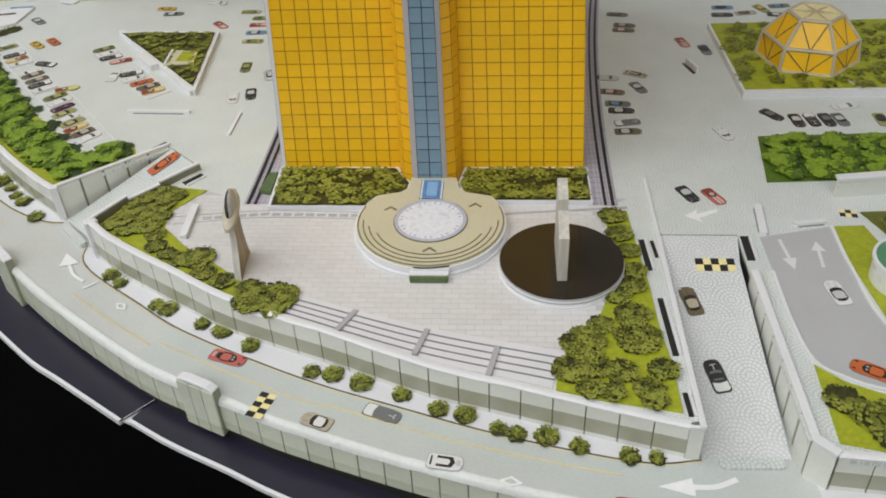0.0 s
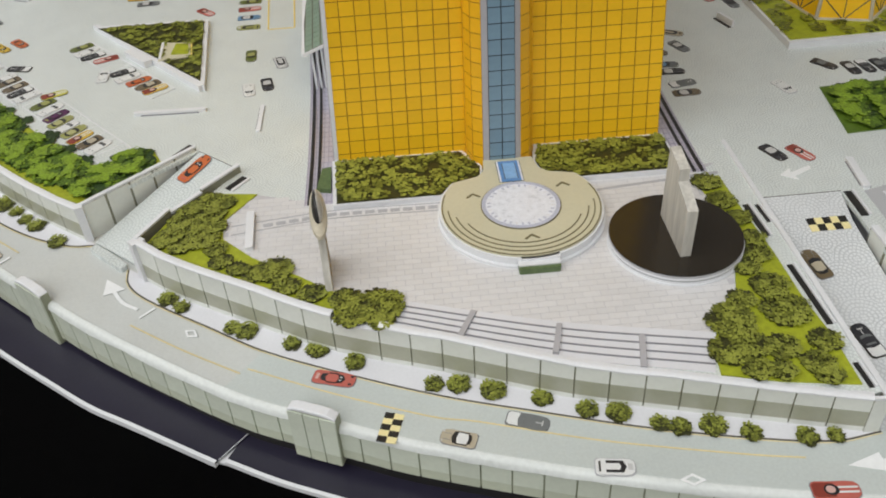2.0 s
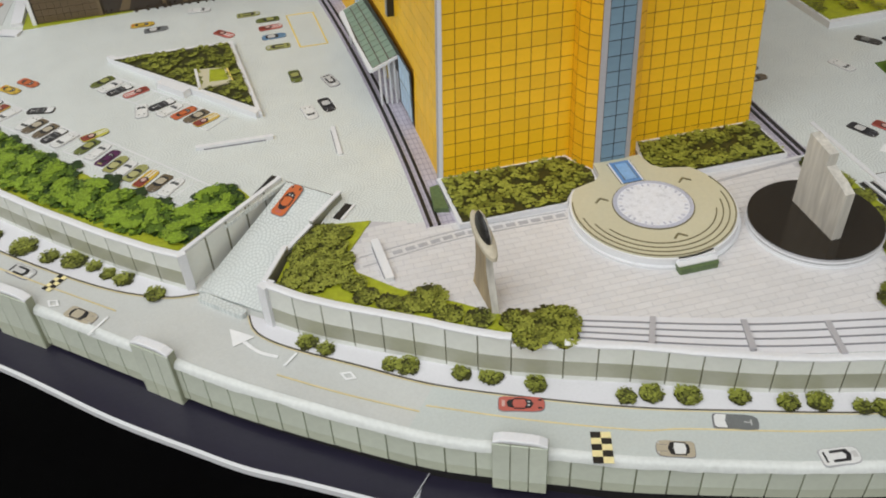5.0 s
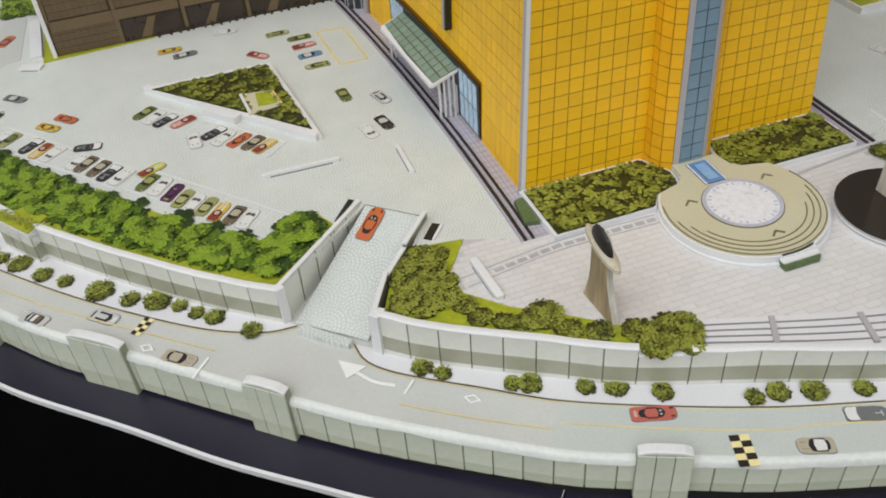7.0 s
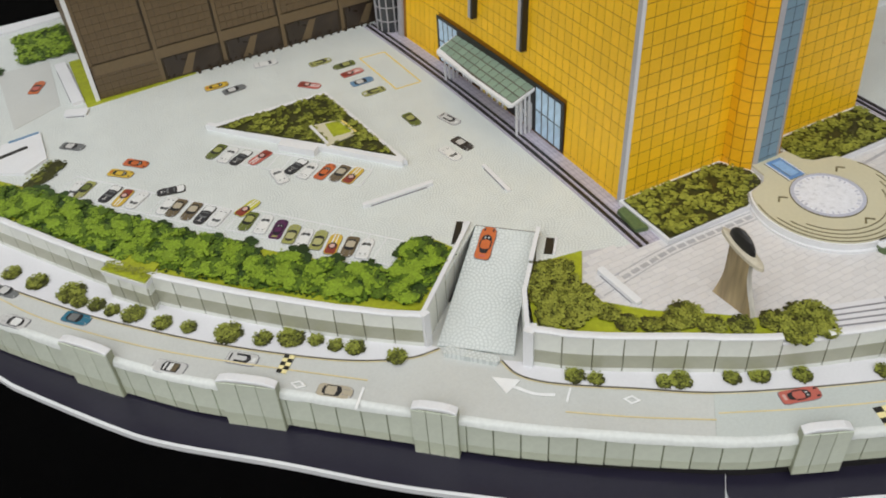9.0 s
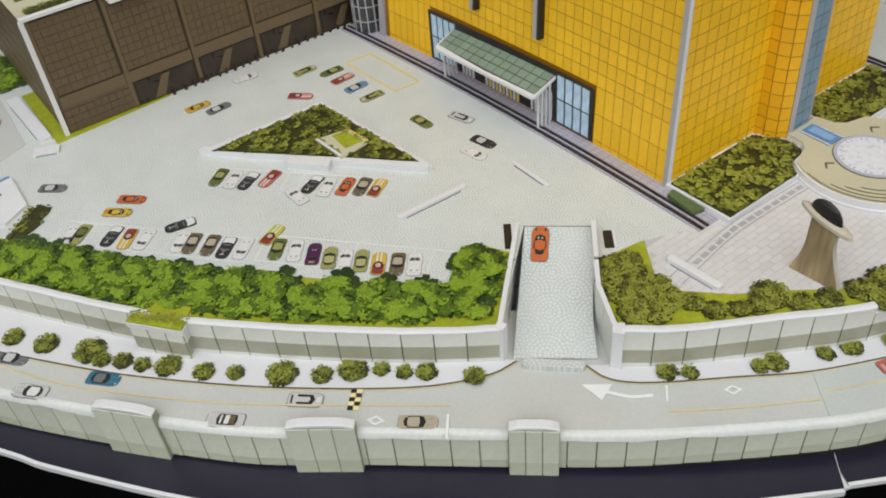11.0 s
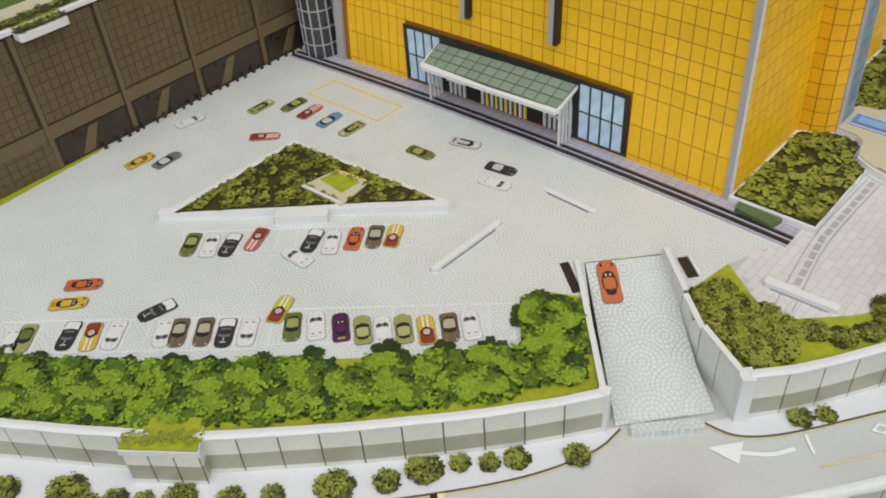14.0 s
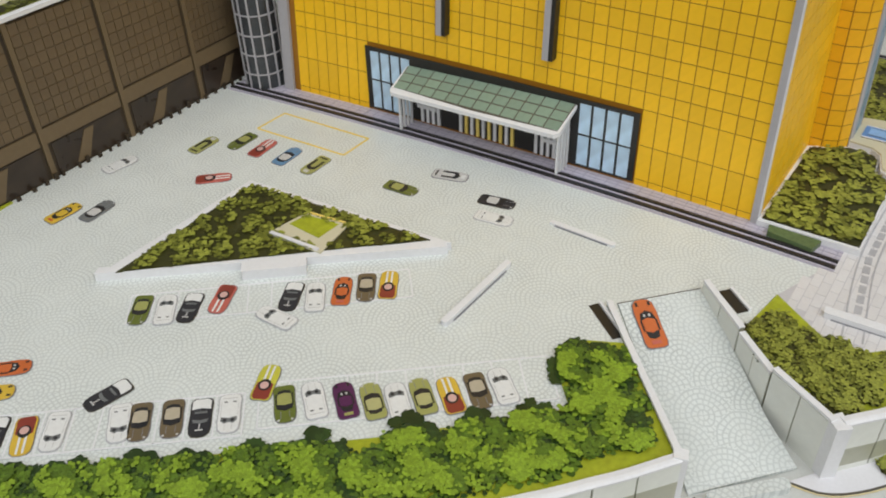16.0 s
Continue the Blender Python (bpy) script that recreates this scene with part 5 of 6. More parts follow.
leaf_mesh("roof_shrubs", leafage(cl, BH + 0.05, r, 0.06, 40), HEDGE, bb, "dark green roof shrubs")
part("grass_strip", plate([(BX - 0.5, BY - 0.35), (BX + 3.9, BY - 0.1), (BX + 3.9, BY), (BX, BY), (BX, BY + 4), (BX - 0.5, BY + 4)], 0.0, 0.02), "lawn", None, "strip of printed grass along the brown building", "lawn", kind="structure")
# irregular shadow strokes along the wall's foot, built as tiny dark blocks
for i in range(24):
    s = 4.0 + 0.355 * i + 0.2 * r.random()
    x = BX + s
    part("fringe_post", plate(rect(x, BY - 0.10 - 0.06 * r.random(), 0.07 + 0.06 * r.random(), 0.05), 0.0, 0.10 + 0.12 * r.random()), "brown_line", None, "tiny dark block drawing a shadow stroke at the building's foot", "post", "fringe of posts")

# ---- car-park printing ----
def stalls(p, q, w, n, lab):
    a = math.degrees(math.atan2(q[1] - p[1], q[0] - p[0]))
    L = math.hypot(q[0] - p[0], q[1] - p[1])
    cx, cy = (p[0] + q[0]) / 2, (p[1] + q[1]) / 2
    st = part("parking_strip", plate(rect(cx, cy, L, w, a), 0.0, 0.014), "cobble", None, lab, "parking strip", "parking strips", "structure")
    for i in range(n + 1):
        f = i / n
        part("stall_line", plate(rect(p[0] + (q[0] - p[0]) * f, p[1] + (q[1] - p[1]) * f, 0.03, w, a), 0.014, 0.022), "card", st)
    for s in (-1, 1):
        nx, ny = -math.sin(radians(a)) * s * w / 2, math.cos(radians(a)) * s * w / 2
        part("stall_edge", plate(rect(cx + nx, cy + ny, L, 0.04, a), 0.014, 0.022), "card", st)


stalls((-15.2, 10.85), (-11.05, 6.0), 1.05, 12, "pale marked parking stalls by the trees")
stalls((-10.75, 5.9), (-7.05, 1.62), 1.15, 10, "pale marked parking stalls by the trees, further east")
stalls((-10.3, 10.2), (-6.25, 5.62), 0.95, 12, "pale marked parking stalls by the planted island")
bm = bmesh.new()
yb = [(-2.0, 13.35), (-3.08, 13.4), (-2.88, 10.36), (-1.83, 10.34)]
for k in range(4):
    j = (k + 1) % 4
    sweep(bm, offset([yb[k], yb[j]], 0.03), offset([yb[k], yb[j]], -0.03), 0.0, 0.012)
part("yellow_bay_lines", bm, "yellow", None, "thin yellow outline of a parking bay", "bay marking", kind="structure")

# ---- printed cars ----
def car(x, y, ang, body, roof=None, z=0.0, L=1.0, W=0.46, style=0, lab=None):
    th = thing("car", 0, 0, 0, lab or "small %s printed card car seen from above" % body, "car", "printed cars")
    o = [(-0.50, -0.30), (-0.47, -0.42), (-0.38, -0.48), (-0.1, -0.46), (0.22, -0.48), (0.40, -0.43), (0.48, -0.28), (0.50, 0.0), (0.48, 0.28), (0.40, 0.43), (0.22, 0.48), (-0.1, 0.46), (-0.38, 0.48), (-0.47, 0.42), (-0.50, 0.30)]
    P = lambda pts: [(a * L, b * W) for a, b in pts]
    part("shadow_outline", plate(P([(a * (1.06 if body in ("silver", "white") else 1.035), b * (1.13 if body in ("silver", "white") else 1.08)) for a, b in o]), 0.0, 0.010), "line" if body == "black" else "band" if body == "white" else "nosing", th, "dark printed outline")
    bd = part("body", plate(P(o), 0.010, 0.030), "car_" + body, th)
    glass = P([(-0.34, -0.30), (-0.30, -0.40), (0.02, -0.42), (0.16, -0.36), (0.20, 0.0), (0.16, 0.36), (0.02, 0.42), (-0.30, 0.40), (-0.34, 0.30)])
    rf = roof or body
    if style == 0:
        part("windscreen", plate(P([(0.02, -0.40), (0.14, -0.35), (0.20, 0.0), (0.14, 0.35), (0.02, 0.40), (0.05, 0.0)]), 0.030, 0.040), "car_glass", th, "dark curved windscreen")
        part("rear_window", plate(P([(-0.24, -0.33), (-0.34, -0.27), (-0.37, 0.0), (-0.34, 0.27), (-0.24, 0.33), (-0.27, 0.0)]), 0.030, 0.040), "car_glass", th, "dark rear window")
        for s in (-1, 1):
            part("side_window", plate(rect(-0.12 * L, s * 0.375 * W, 0.30 * L, 0.055 * W), 0.030, 0.039), "car_glass", th)
            part("headlight", plate(rect(0.44 * L, s * 0.30 * W, 0.04 * L, 0.10 * W), 0.030, 0.036), "car_silver" if body != "silver" else "car_white", bd)
            part("bonnet_crease", plate(rect(0.31 * L, s * 0.20 * W, 0.20 * L, 0.025 * W), 0.030, 0.034), "nosing", bd)
        part("roof", plate(P([(-0.25, -0.29), (-0.1, -0.33), (0.02, -0.33), (0.055, 0.0), (0.02, 0.33), (-0.1, 0.33), (-0.25, 0.29), (-0.28, 0.0)]), 0.030, 0.044), "car_" + rf, th)
    elif style == 1:  # white open car with a dark cockpit
        part("cockpit", plate(P([(0.10, -0.34), (0.20, -0.36), (0.27, -0.20), (0.24, 0.0), (0.27, 0.20), (0.20, 0.36), (0.10, 0.34), (0.14, 0.0)]), 0.030, 0.038), "car_grey", th, "dark open cockpit")
        for s in (-1, 1):
            part("seat", plate(disc_scaled(0.19 * L, s * 0.17 * W, 0.04 * L, 0.09 * W), 0.038, 0.043), "car_glass", th, "dark seat")
            part("bonnet_line", plate(rect(0.36 * L, s * 0.16 * W, 0.14 * L, 0.03 * W), 0.030, 0.034), "car_silver", bd)
            part("side_line", plate(rect(-0.12 * L, s * 0.38 * W, 0.40 * L, 0.025 * W), 0.030, 0.034), "car_silver", th)
            part("tail_mark", plate(rect(-0.30 * L, s * 0.20 * W, 0.035 * L, 0.16 * W), 0.030, 0.036), "car_grey", th)
        part("tail_line", plate(rect(-0.40 * L, 0, 0.02 * L, 0.66 * W), 0.030, 0.036), "car_silver", th)
    elif style == 2:  # racing stripes
        part("rear_deck", plate(P([(-0.49, -0.28), (-0.42, -0.40), (-0.05, -0.38), (0.02, 0.0), (-0.05, 0.38), (-0.42, 0.40), (-0.49, 0.28)]), 0.030, 0.038), "car_maroon", th)
        for s in (-1, 1):
            part("stripe", plate(rect(0.20 * L, s * 0.13 * W, 0.52 * L, 0.10 * W), 0.030, 0.040), "car_white", bd)
        part("glazing", plate(disc_scaled(-0.10 * L, 0, 0.16 * L, 0.30 * W), 0.038, 0.046), "car_glass", th)
        part("roof", plate(disc_scaled(-0.12 * L, 0, 0.10 * L, 0.20 * W), 0.046, 0.054), "car_pink", th)
    elif style == 3:  # black car, white at one end
        part("white_end", plate(P([(-0.48, -0.28), (-0.42, -0.42), (-0.20, -0.42), (-0.24, 0.0), (-0.20, 0.42), (-0.42, 0.42), (-0.48, 0.28)]), 0.030, 0.036), "car_white", th, "white painted end")
        part("windscreen", plate(P([(0.06, -0.36), (0.14, -0.30), (0.17, 0.0), (0.14, 0.30), (0.06, 0.36), (0.09, 0.0)]), 0.030, 0.037), "car_grey", th, "grey curved windscreen")
        part("seat_back", plate(rect(-0.12 * L, 0, 0.05 * L, 0.56 * W), 0.030, 0.038), "car_grey", th, "dark grey seat back")
        part("emblem", plate(rect(0.26 * L, 0, 0.16 * L, 0.05 * W), 0.030, 0.036), "car_silver", bd)
        part("emblem_bar", plate(rect(0.34 * L, 0, 0.03 * L, 0.34 * W), 0.030, 0.037), "car_silver", bd)
    elif style == 5:  # low sports car: a dark oval ring round the body-coloured roof
        part("windscreen", plate(P([(0.06, -0.34), (0.20, -0.26), (0.26, 0.0), (0.20, 0.26), (0.06, 0.34), (0.11, 0.0)]), 0.030, 0.040), "car_glass", th, "dark curved windscreen")
        part("rear_window", plate(P([(-0.16, -0.30), (-0.30, -0.22), (-0.33, 0.0), (-0.30, 0.22), (-0.16, 0.30), (-0.21, 0.0)]), 0.030, 0.040), "car_glass", th, "dark rear window")
        for s in (-1, 1):
            part("side_window", plate(rect(-0.05 * L, s * 0.33 * W, 0.22 * L, 0.07 * W), 0.030, 0.039), "car_glass", th)
            part("seat", plate(disc_scaled(0.155 * L, s * 0.11 * W, 0.03 * L, 0.05 * W), 0.040, 0.044), "car_silver", th)
        part("roof", plate(rounded_rect(-0.05 * L, 0.26 * L, 0.50 * W), 0.030, 0.043), "car_" + body, th)
        part("engine_vent", plate(rect(-0.40 * L, 0, 0.07 * L, 0.40 * W), 0.030, 0.040), "car_" + rf, bd)
        for s in (-1, 1):
            part("headlight", plate(rect(0.40 * L, s * 0.27 * W, 0.08 * L, 0.10 * W), 0.030, 0.040), "car_glass", bd)
    elif style == 6:  # estate with a brown striped roof
        part("glazing", plate(P([(-0.30, -0.36), (0.18, -0.38), (0.23, 0.0), (0.18, 0.38), (-0.30, 0.36), (-0.33, 0.0)]), 0.030, 0.038), "car_glass", th, "dark glazing")
        for dx, w in ((-0.22, 0.10), (-0.05, 0.12), (0.11, 0.05)):
            part("roof_stripe", plate(rect(dx * L, 0, w * L, 0.60 * W), 0.038, 0.044), "car_white" if dx > -0.1 else "car_" + rf, th, "pale roof stripe")
        part("roof_panel", plate(rect(-0.13 * L, 0, 0.06 * L, 0.60 * W), 0.038, 0.043), "car_" + rf, th)
        for s in (-1, 1):
            part("headlight", plate(rect(0.44 * L, s * 0.28 * W, 0.05 * L, 0.12 * W), 0.030, 0.036), "car_white", bd)
    else:  # sports car with a horseshoe of dark glass
        bm = bmesh.new()
        prism(bm, P([(0.20, -0.34), (0.28, 0.0), (0.20, 0.34), (-0.24, 0.34), (-0.24, 0.20), (0.10, 0.20), (0.15, 0.0), (0.10, -0.20), (-0.24, -0.20), (-0.24, -0.34)]), 0.030, 0.042)
        part("glazing", bm, "car_glass", th, "horseshoe of dark glazing")
        part("rear_slot", plate(rect(-0.40 * L, 0, 0.05 * L, 0.6 * W), 0.030, 0.040), "car_glass", th)
        part("bonnet_line", plate(rect(0.38 * L, 0, 0.12 * L, 0.36 * W), 0.030, 0.038), "car_" + rf, bd)
    th.matrix_basis = pose(x * U, y * U, z * U, 0, 0, ang)
    return th


def rounded_rect(cx, l, w):
    return [(cx - l / 2, -w * 0.36), (cx - l * 0.42, -w / 2), (cx + l * 0.42, -w / 2), (cx + l / 2, -w * 0.36), (cx + l * 0.55, 0), (cx + l / 2, w * 0.36), (cx + l * 0.42, w / 2), (cx - l * 0.42, w / 2), (cx - l / 2, w * 0.36)]


def disc_scaled(cx, cy, rx, ry, n=16):
    return [(cx + rx * math.cos(6.2832 * i / n), cy + ry * math.sin(6.2832 * i / n)) for i in range(n)]


# x, y, heading, body, roof, style
LOT = [
    (-14.99, 10.41, 230, "white", None, 1), (-14.73, 10.22, 222, "olive", "green", 0), (-14.01, 9.47, 219, "black", None, 3), (-13.69, 9.0, 225, "yellow", None, 2), (-13.3, 8.62, 219, "white", None, 1),
    (-12.5, 7.77, 226, "white", None, 1), (-12.27, 7.47, 223, "brown", "beige", 0), (-11.88, 7.02, 223, "brown", "beige", 0), (-11.57, 6.59, 221, "black", None, 3), (-11.2, 6.21, 221, "white", None, 1),
    (-10.23, 6.19, 26, "lime", None, 2), (-10.45, 5.50, 225, "green", "olive", 0), (-10.06, 5.1, 50, "white", None, 1), (-9.74, 4.6, 50, "purple", "olive", 5), (-9.47, 4.15, 50, "olive", "sage", 0),
    (-9.21, 3.75, 49, "white", None, 1), (-8.85, 3.43, 50, "olive", "sage", 0), (-8.54, 3.0, 50, "yellow", None, 2), (-8.16, 2.62, 228, "brown", "beige", 0), (-7.79, 2.3, 50, "white", None, 1),
    (-12.17, 8.52, 168, "black", None, 3), (-13.43, 10.49, -44, "yellow", "orange", 5), (-12.82, 10.82, -46, "orange", "red", 5), (-14.6, 13.23, -42, "grey", "silver", 0),
    (-10.17, 9.97, 216, "green", "olive", 0), (-9.85, 9.53, 40, "white", None, 1), (-9.53, 9.12, 210, "black", None, 3), (-8.95, 8.74, 205, "red", None, 2), (-8.74, 7.34, 92, "white", None, 1),
    (-8.06, 7.53, 207, "black", None, 3), (-7.78, 7.08, 38, "white", None, 1), (-7.31, 6.71, 33, "orange", "red", 5), (-6.93, 6.34, 215, "brown", "beige", 0), (-6.59, 5.98, 32, "yellow", None, 2),
    (-5.62, 12.51, -47, "red", "pink", 2), (-4.56, 14.02, 0, "olive", "silver", 4), (-3.85, 13.25, 180, "green", "olive", 0), (-3.8, 12.49, 4, "red", None, 2), (-3.75, 11.62, 2, "blue", "silver", 0),
    (-3.7, 10.67, 180, "olive", "silver", 4), (-3.35, 8.06, -86, "green", "olive", 0), (-2.18, 7.33, -75, "silver", "white", 4), (-2.56, 5.67, -79, "black", "silver", 0), (-3.19, 5.37, -81, "white", None, 1),
    (-8.79, 14.52, -2, "yellow", "orange", 5), (-8.26, 13.88, 4, "grey", "silver", 0), (-6.51, 15.18, -9, "white", None, 1),
    # east side of the tower
    (13.16, -1.33, -65, "black", "silver", 0), (13.94, -1.47, -63, "red", "pink", 2), (15.0, 2.49, -71, "white", None, 1), (11.32, 6.86, -4, "silver", None, 1), (12.49, 7.17, -28, "beige", "brown", 4),
    (12.47, 6.01, -67, "grey", "silver", 0), (11.45, 5.66, -10, "brown", "pink", 0), (11.57, 4.71, -6, "grey", "blue", 0), (11.65, 4.18, -3, "black", "silver", 0), (11.78, 3.29, 11, "grey", None, 3),
    (11.73, 2.64, 2, "brown", "silver", 0), (15.55, 9.36, -80, "grey", "black", 0), (14.76, 10.1, -76, "red", None, 2), (12.36, 13.17, -8, "grey", "brown", 0), (12.55, 11.96, -10, "brown", "beige", 0),
    (12.46, 11.45, -8, "brown", "pink", 0), (17.1, 13.83, 0, "blue", "black", 0), (16.94, 12.99, 0, "black", "grey", 0), (17.99, 13.18, 10, "beige", "brown", 0), (18.77, 13.64, -65, "olive", "yellow", 0),
    (19.61, 13.94, 7, "grey", "blue", 0), (19.34, 12.94, -8, "black", "silver", 0), (16.94, 3.81, -53, "black", "grey", 0), (17.71, 3.39, -84, "black", "silver", 0), (18.24, 3.43, -83, "black", None, 3),
    (18.76, 3.43, -82, "black", "grey", 0), (19.22, 3.44, -80, "grey", "silver", 0), (19.67, 4.46, 11, "white", None, 1), (20.62, 3.43, -88, "olive", "black", 0)]
for x, y, a, body, roof_c, st in LOT:
    car(x, y, a, body, roof_c, 0.016 if x < -5.9 else 0.0, 0.93, 0.42, st)
# x, y, heading, body, roof, style, length, height of the road sheet
for x, y, a, body, roof_c, st, ln, z in (
        (-17.95, 7.7, -50, "grey", "silver", 0, 0.95, 0.001), (-16.21, 5.24, -48, "teal", "grey", 0, 0.95, 0.001), (-17.94, 6.14, 131, "silver", "white", 0, 1.0, 0.001),
        (-14.25, 1.79, 135, "silver", "brown", 6, 1.0, 0.001), (-12.33, 1.0, -43, "silver", "white", 4, 0.92, 0.001), (-10.51, -1.47, -41, "beige", "beige", 0, 1.0, 0.001),
        (-0.09, -7.85, -18, "red", "pink", 5, 1.08, 0.023), (4.39, -9.74, -21, "grey", "silver", 3, 1.0, 0.023), (2.76, -10.04, 160, "beige", "white", 0, 0.84, 0.023),
        (6.07, -11.22, -8, "white", "silver", 4, 0.85, 0.023), (10.47, -12.33, -5, "red", "pink", 2, 1.0, 0.023)):
    car(x, y, a, body, roof_c, ROAD + z, ln, 0.45, st)
c = car(-4.48, 0.74, 45, "orange", "red", 0, 1.2, 0.5, 5)
zr = slope(-4.48, 0.74)
c.matrix_basis = pose(-4.48 * U, 0.74 * U, zr * U + 0.0001, 0, 0, 45) @ pose(0, 0, 0, 0, -14.5, 0)

# ---- east ramp and the ground beyond it ----
re = thing("east_ramp", 13.1, -7.2, ROAD, "pale cobbled card ramp beside the front plaza", "ramp", "ramps", "structure")
slope_e = lambda x, y: float(np.interp(y, (-10.95, -3.5), (ROAD + 0.05, 0.004)))
part("ramp_sheet", plate([(12.0, -3.5), (14.25, -3.5), (14.12, -4.6), (14.16, -10.9), (12.1, -10.95)], lambda x, y: slope_e(x, y) - 0.06, slope_e), "cobble_east", re)
part("ramp_lip", plate(rounded(13.23, -11.05, 1.5, 0.34, 0.12, 2), ROAD, ROAD + 0.10), "cobble_ramp", re, "curled card tongue at the ramp foot")
part("ramp_end_line", stroke([(12.0, -3.5), (14.25, -3.5)], 0.025, 0.004, 0.006), "line", re)
bm = bmesh.new()
for i in range(5):
    for j in range(2):
        prism(bm, rect(12.98 + 0.22 * i, -4.58 - 0.24 * j, 0.22, 0.24), lambda x, y: slope_e(x, y) + 0.004, lambda x, y: slope_e(x, y) + 0.018, (i + j) % 2)
part("checker_mark", bm, ["black", "cream"], re, "black and yellow chequered speed hump")
for (x, y, a, body, rf, st) in ((12.54, -6.07, 102, "brown", "beige", 0), (12.83, -8.57, 102, "black", None, 3)):
    c = car(x, y, a, body, rf, 0, 1.02, 0.46, st)
    c.matrix_basis = pose(x * U, y * U, slope_e(x, y) * U + 0.00005) @ pose(0, 0, 0, 8.0, 0, 0) @ pose(0, 0, 0, 0, 0, a)
part("white_kerb", plate([(11.84, -0.5), (11.96, -0.5), (12.06, -10.95), (11.92, -10.95)], 0.0, 0.07), "card", None, "long white card kerb beside the east ramp", "kerb", kind="structure")
side_wall((12.02, -10.9), (11.99, -3.6), 0.0, 0.0, 8, "white card flank of the plaza beside the ramp", 0.05)
side_wall((11.70, -10.90), (12.03, -10.93), 0.0, 0.0, 1, "white card corner of the plaza at the ramp foot", 0.05)
slot(11.42, -3.75, 11.5, -5.2, 0.16)
slot(11.62, -6.4, 11.72, -8.6, 0.15)
slot(11.74, -9.85, 11.78, -10.6, 0.12)
slot(11.72, -3.8, 11.78, -4.6, 0.10)
slot(14.42, -3.55, 14.40, -4.7, 0.22)
side_wall((14.27, -5.3), (14.32, -11.3), 0.12, 0.10, 7, "grey panelled wall on the far side of the east ramp", 0.16)
side_wall((14.30, -11.3), (14.72, -11.72), 0.12, 0.10, 1, "pale panelled corner of the east wall", 0.2)
retaining(spline([(14.75, -11.68), (16.5, -11.85), (19.5, -12.1)]), [(0, 0.10), (1, 0.10)], "pale panelled retaining wall east of the ramp", 0.75)
part("east_pavement", plate([(14.5, -11.3), (14.6, -12.0), (17, -12.25), (20, -12.4), (20, -11.5)], ROAD, ROAD + 0.045), "walk", None, "pale pavement below the east wall", "pavement", kind="structure")
SLATE = [(14.88, -3.6), (17.02, -3.05), (17.0, -4.9), (17.2, -7.4), (18.4, -9.0), (20, -10.0), (20, -10.8), (16.44, -9.62), (15.67, -9.27), (15.05, -8.71), (14.87, -7.3)]
part("side_road", plate(SLATE, 0.0, 0.014), "road_dark", None, "slate grey side road of printed card", "road", kind="structure")
for ln in ([(14.86, -5.2), (14.86, -7.3), (15.04, -8.72), (15.67, -9.30), (16.44, -9.66), (20, -10.85)], [(17.05, -3.05), (17.03, -4.9), (17.24, -7.4), (18.5, -9.0), (20, -10.0)]):
    part("kerb", stroke(spline(ln), 0.09, 0.0, 0.06), "card", None, "white card kerb of the side road", "kerb", "side-road kerbs", "structure")
for (x1, y1), (x2, y2) in (((15.4, -3.7), (15.5, -5.1)), ((16.3, -5.0), (16.4, -3.8))):
    a = math.degrees(math.atan2(y2 - y1, x2 - x1))
    L = math.hypot(x2 - x1, y2 - y1)
    ux, uy = (x2 - x1) / L, (y2 - y1) / L
    bm = bmesh.new()
    prism(bm, rect(x1 + ux * L * 0.35, y1 + uy * L * 0.35, L * 0.7, 0.09, a), 0.014, 0.024)
    prism(bm, [(x2, y2), (x2 - ux * L * 0.36 - uy * 0.2, y2 - uy * L * 0.36 + ux * 0.2), (x2 - ux * L * 0.36 + uy * 0.2, y2 - uy * L * 0.36 - ux * 0.2)], 0.014, 0.025)
    part("lane_arrow", bm, "walk", None, "pale lane arrow on the slate side road", "road marking", kind="structure")
lawn_e = [(15.0, -8.85), (15.6, -9.42), (16.4, -9.8), (18.5, -10.5), (18.5, -11.75), (16, -11.55), (14.9, -11.3)]
part("east_lawn", plate(lawn_e, 0.0, 0.03), "lawn", None, "bright printed lawn east of the ramp", "lawn", kind="structure")
part("verge", plate([(17.1, -3.05), (18.0, -3.0), (18.5, -5.5), (18.4, -8.0), (17.32, -7.3), (17.1, -4.9)], 0.0, 0.03), "lawn", None, "bright printed verge by the side road", "lawn", kind="structure")
part("verge", plate([(18.1, -2.3), (19.6, -2.2), (19.8, -4.2), (18.8, -4.2)], 0.0, 0.03), "leaf_mid", None, "dark printed planting by the side road", "lawn", kind="structure")
r = random.Random(77)
for x, y, s in ((15.35, -10.0, 0.5), (15.8, -10.5, 0.48), (16.3, -10.4, 0.42), (16.0, -11.1, 0.4), (16.8, -10.8, 0.45), (18.9, -3.0, 0.45), (19.2, -3.7, 0.4)):
    th = thing("shrub", x, y, 0.03, "round olive shrub on the east lawn", "bush", "plaza shrubs")
    leaf_mesh("leaves", leafage([(x, y, s), (x + 0.1, y - 0.1, s * 0.6)], 0.03, r, 0.07, 52, lit=(-0.2, -0.25), rise=0.07), HEDGE, th)
car(16.34, -6.1, 100, "white", "silver", 0.016, 1.0, 0.46, 0)
car(16.35, -9.05, 150, "orange", "beige", 0.016, 1.1, 0.5, 5)
td = thing("teal_pavilion", 18.35, -5.6, 0, "round pavilion with a teal roof and pale panels", "pavilion")
part("drum_wall", plate(disc(18.35, -5.6, 1.0, 40), 0.0, 0.7), "panel_up", td)
bm = bmesh.new()
ring(bm, 18.35, -5.6, 0.98, 1.06, 0.66, 0.78, n=40)
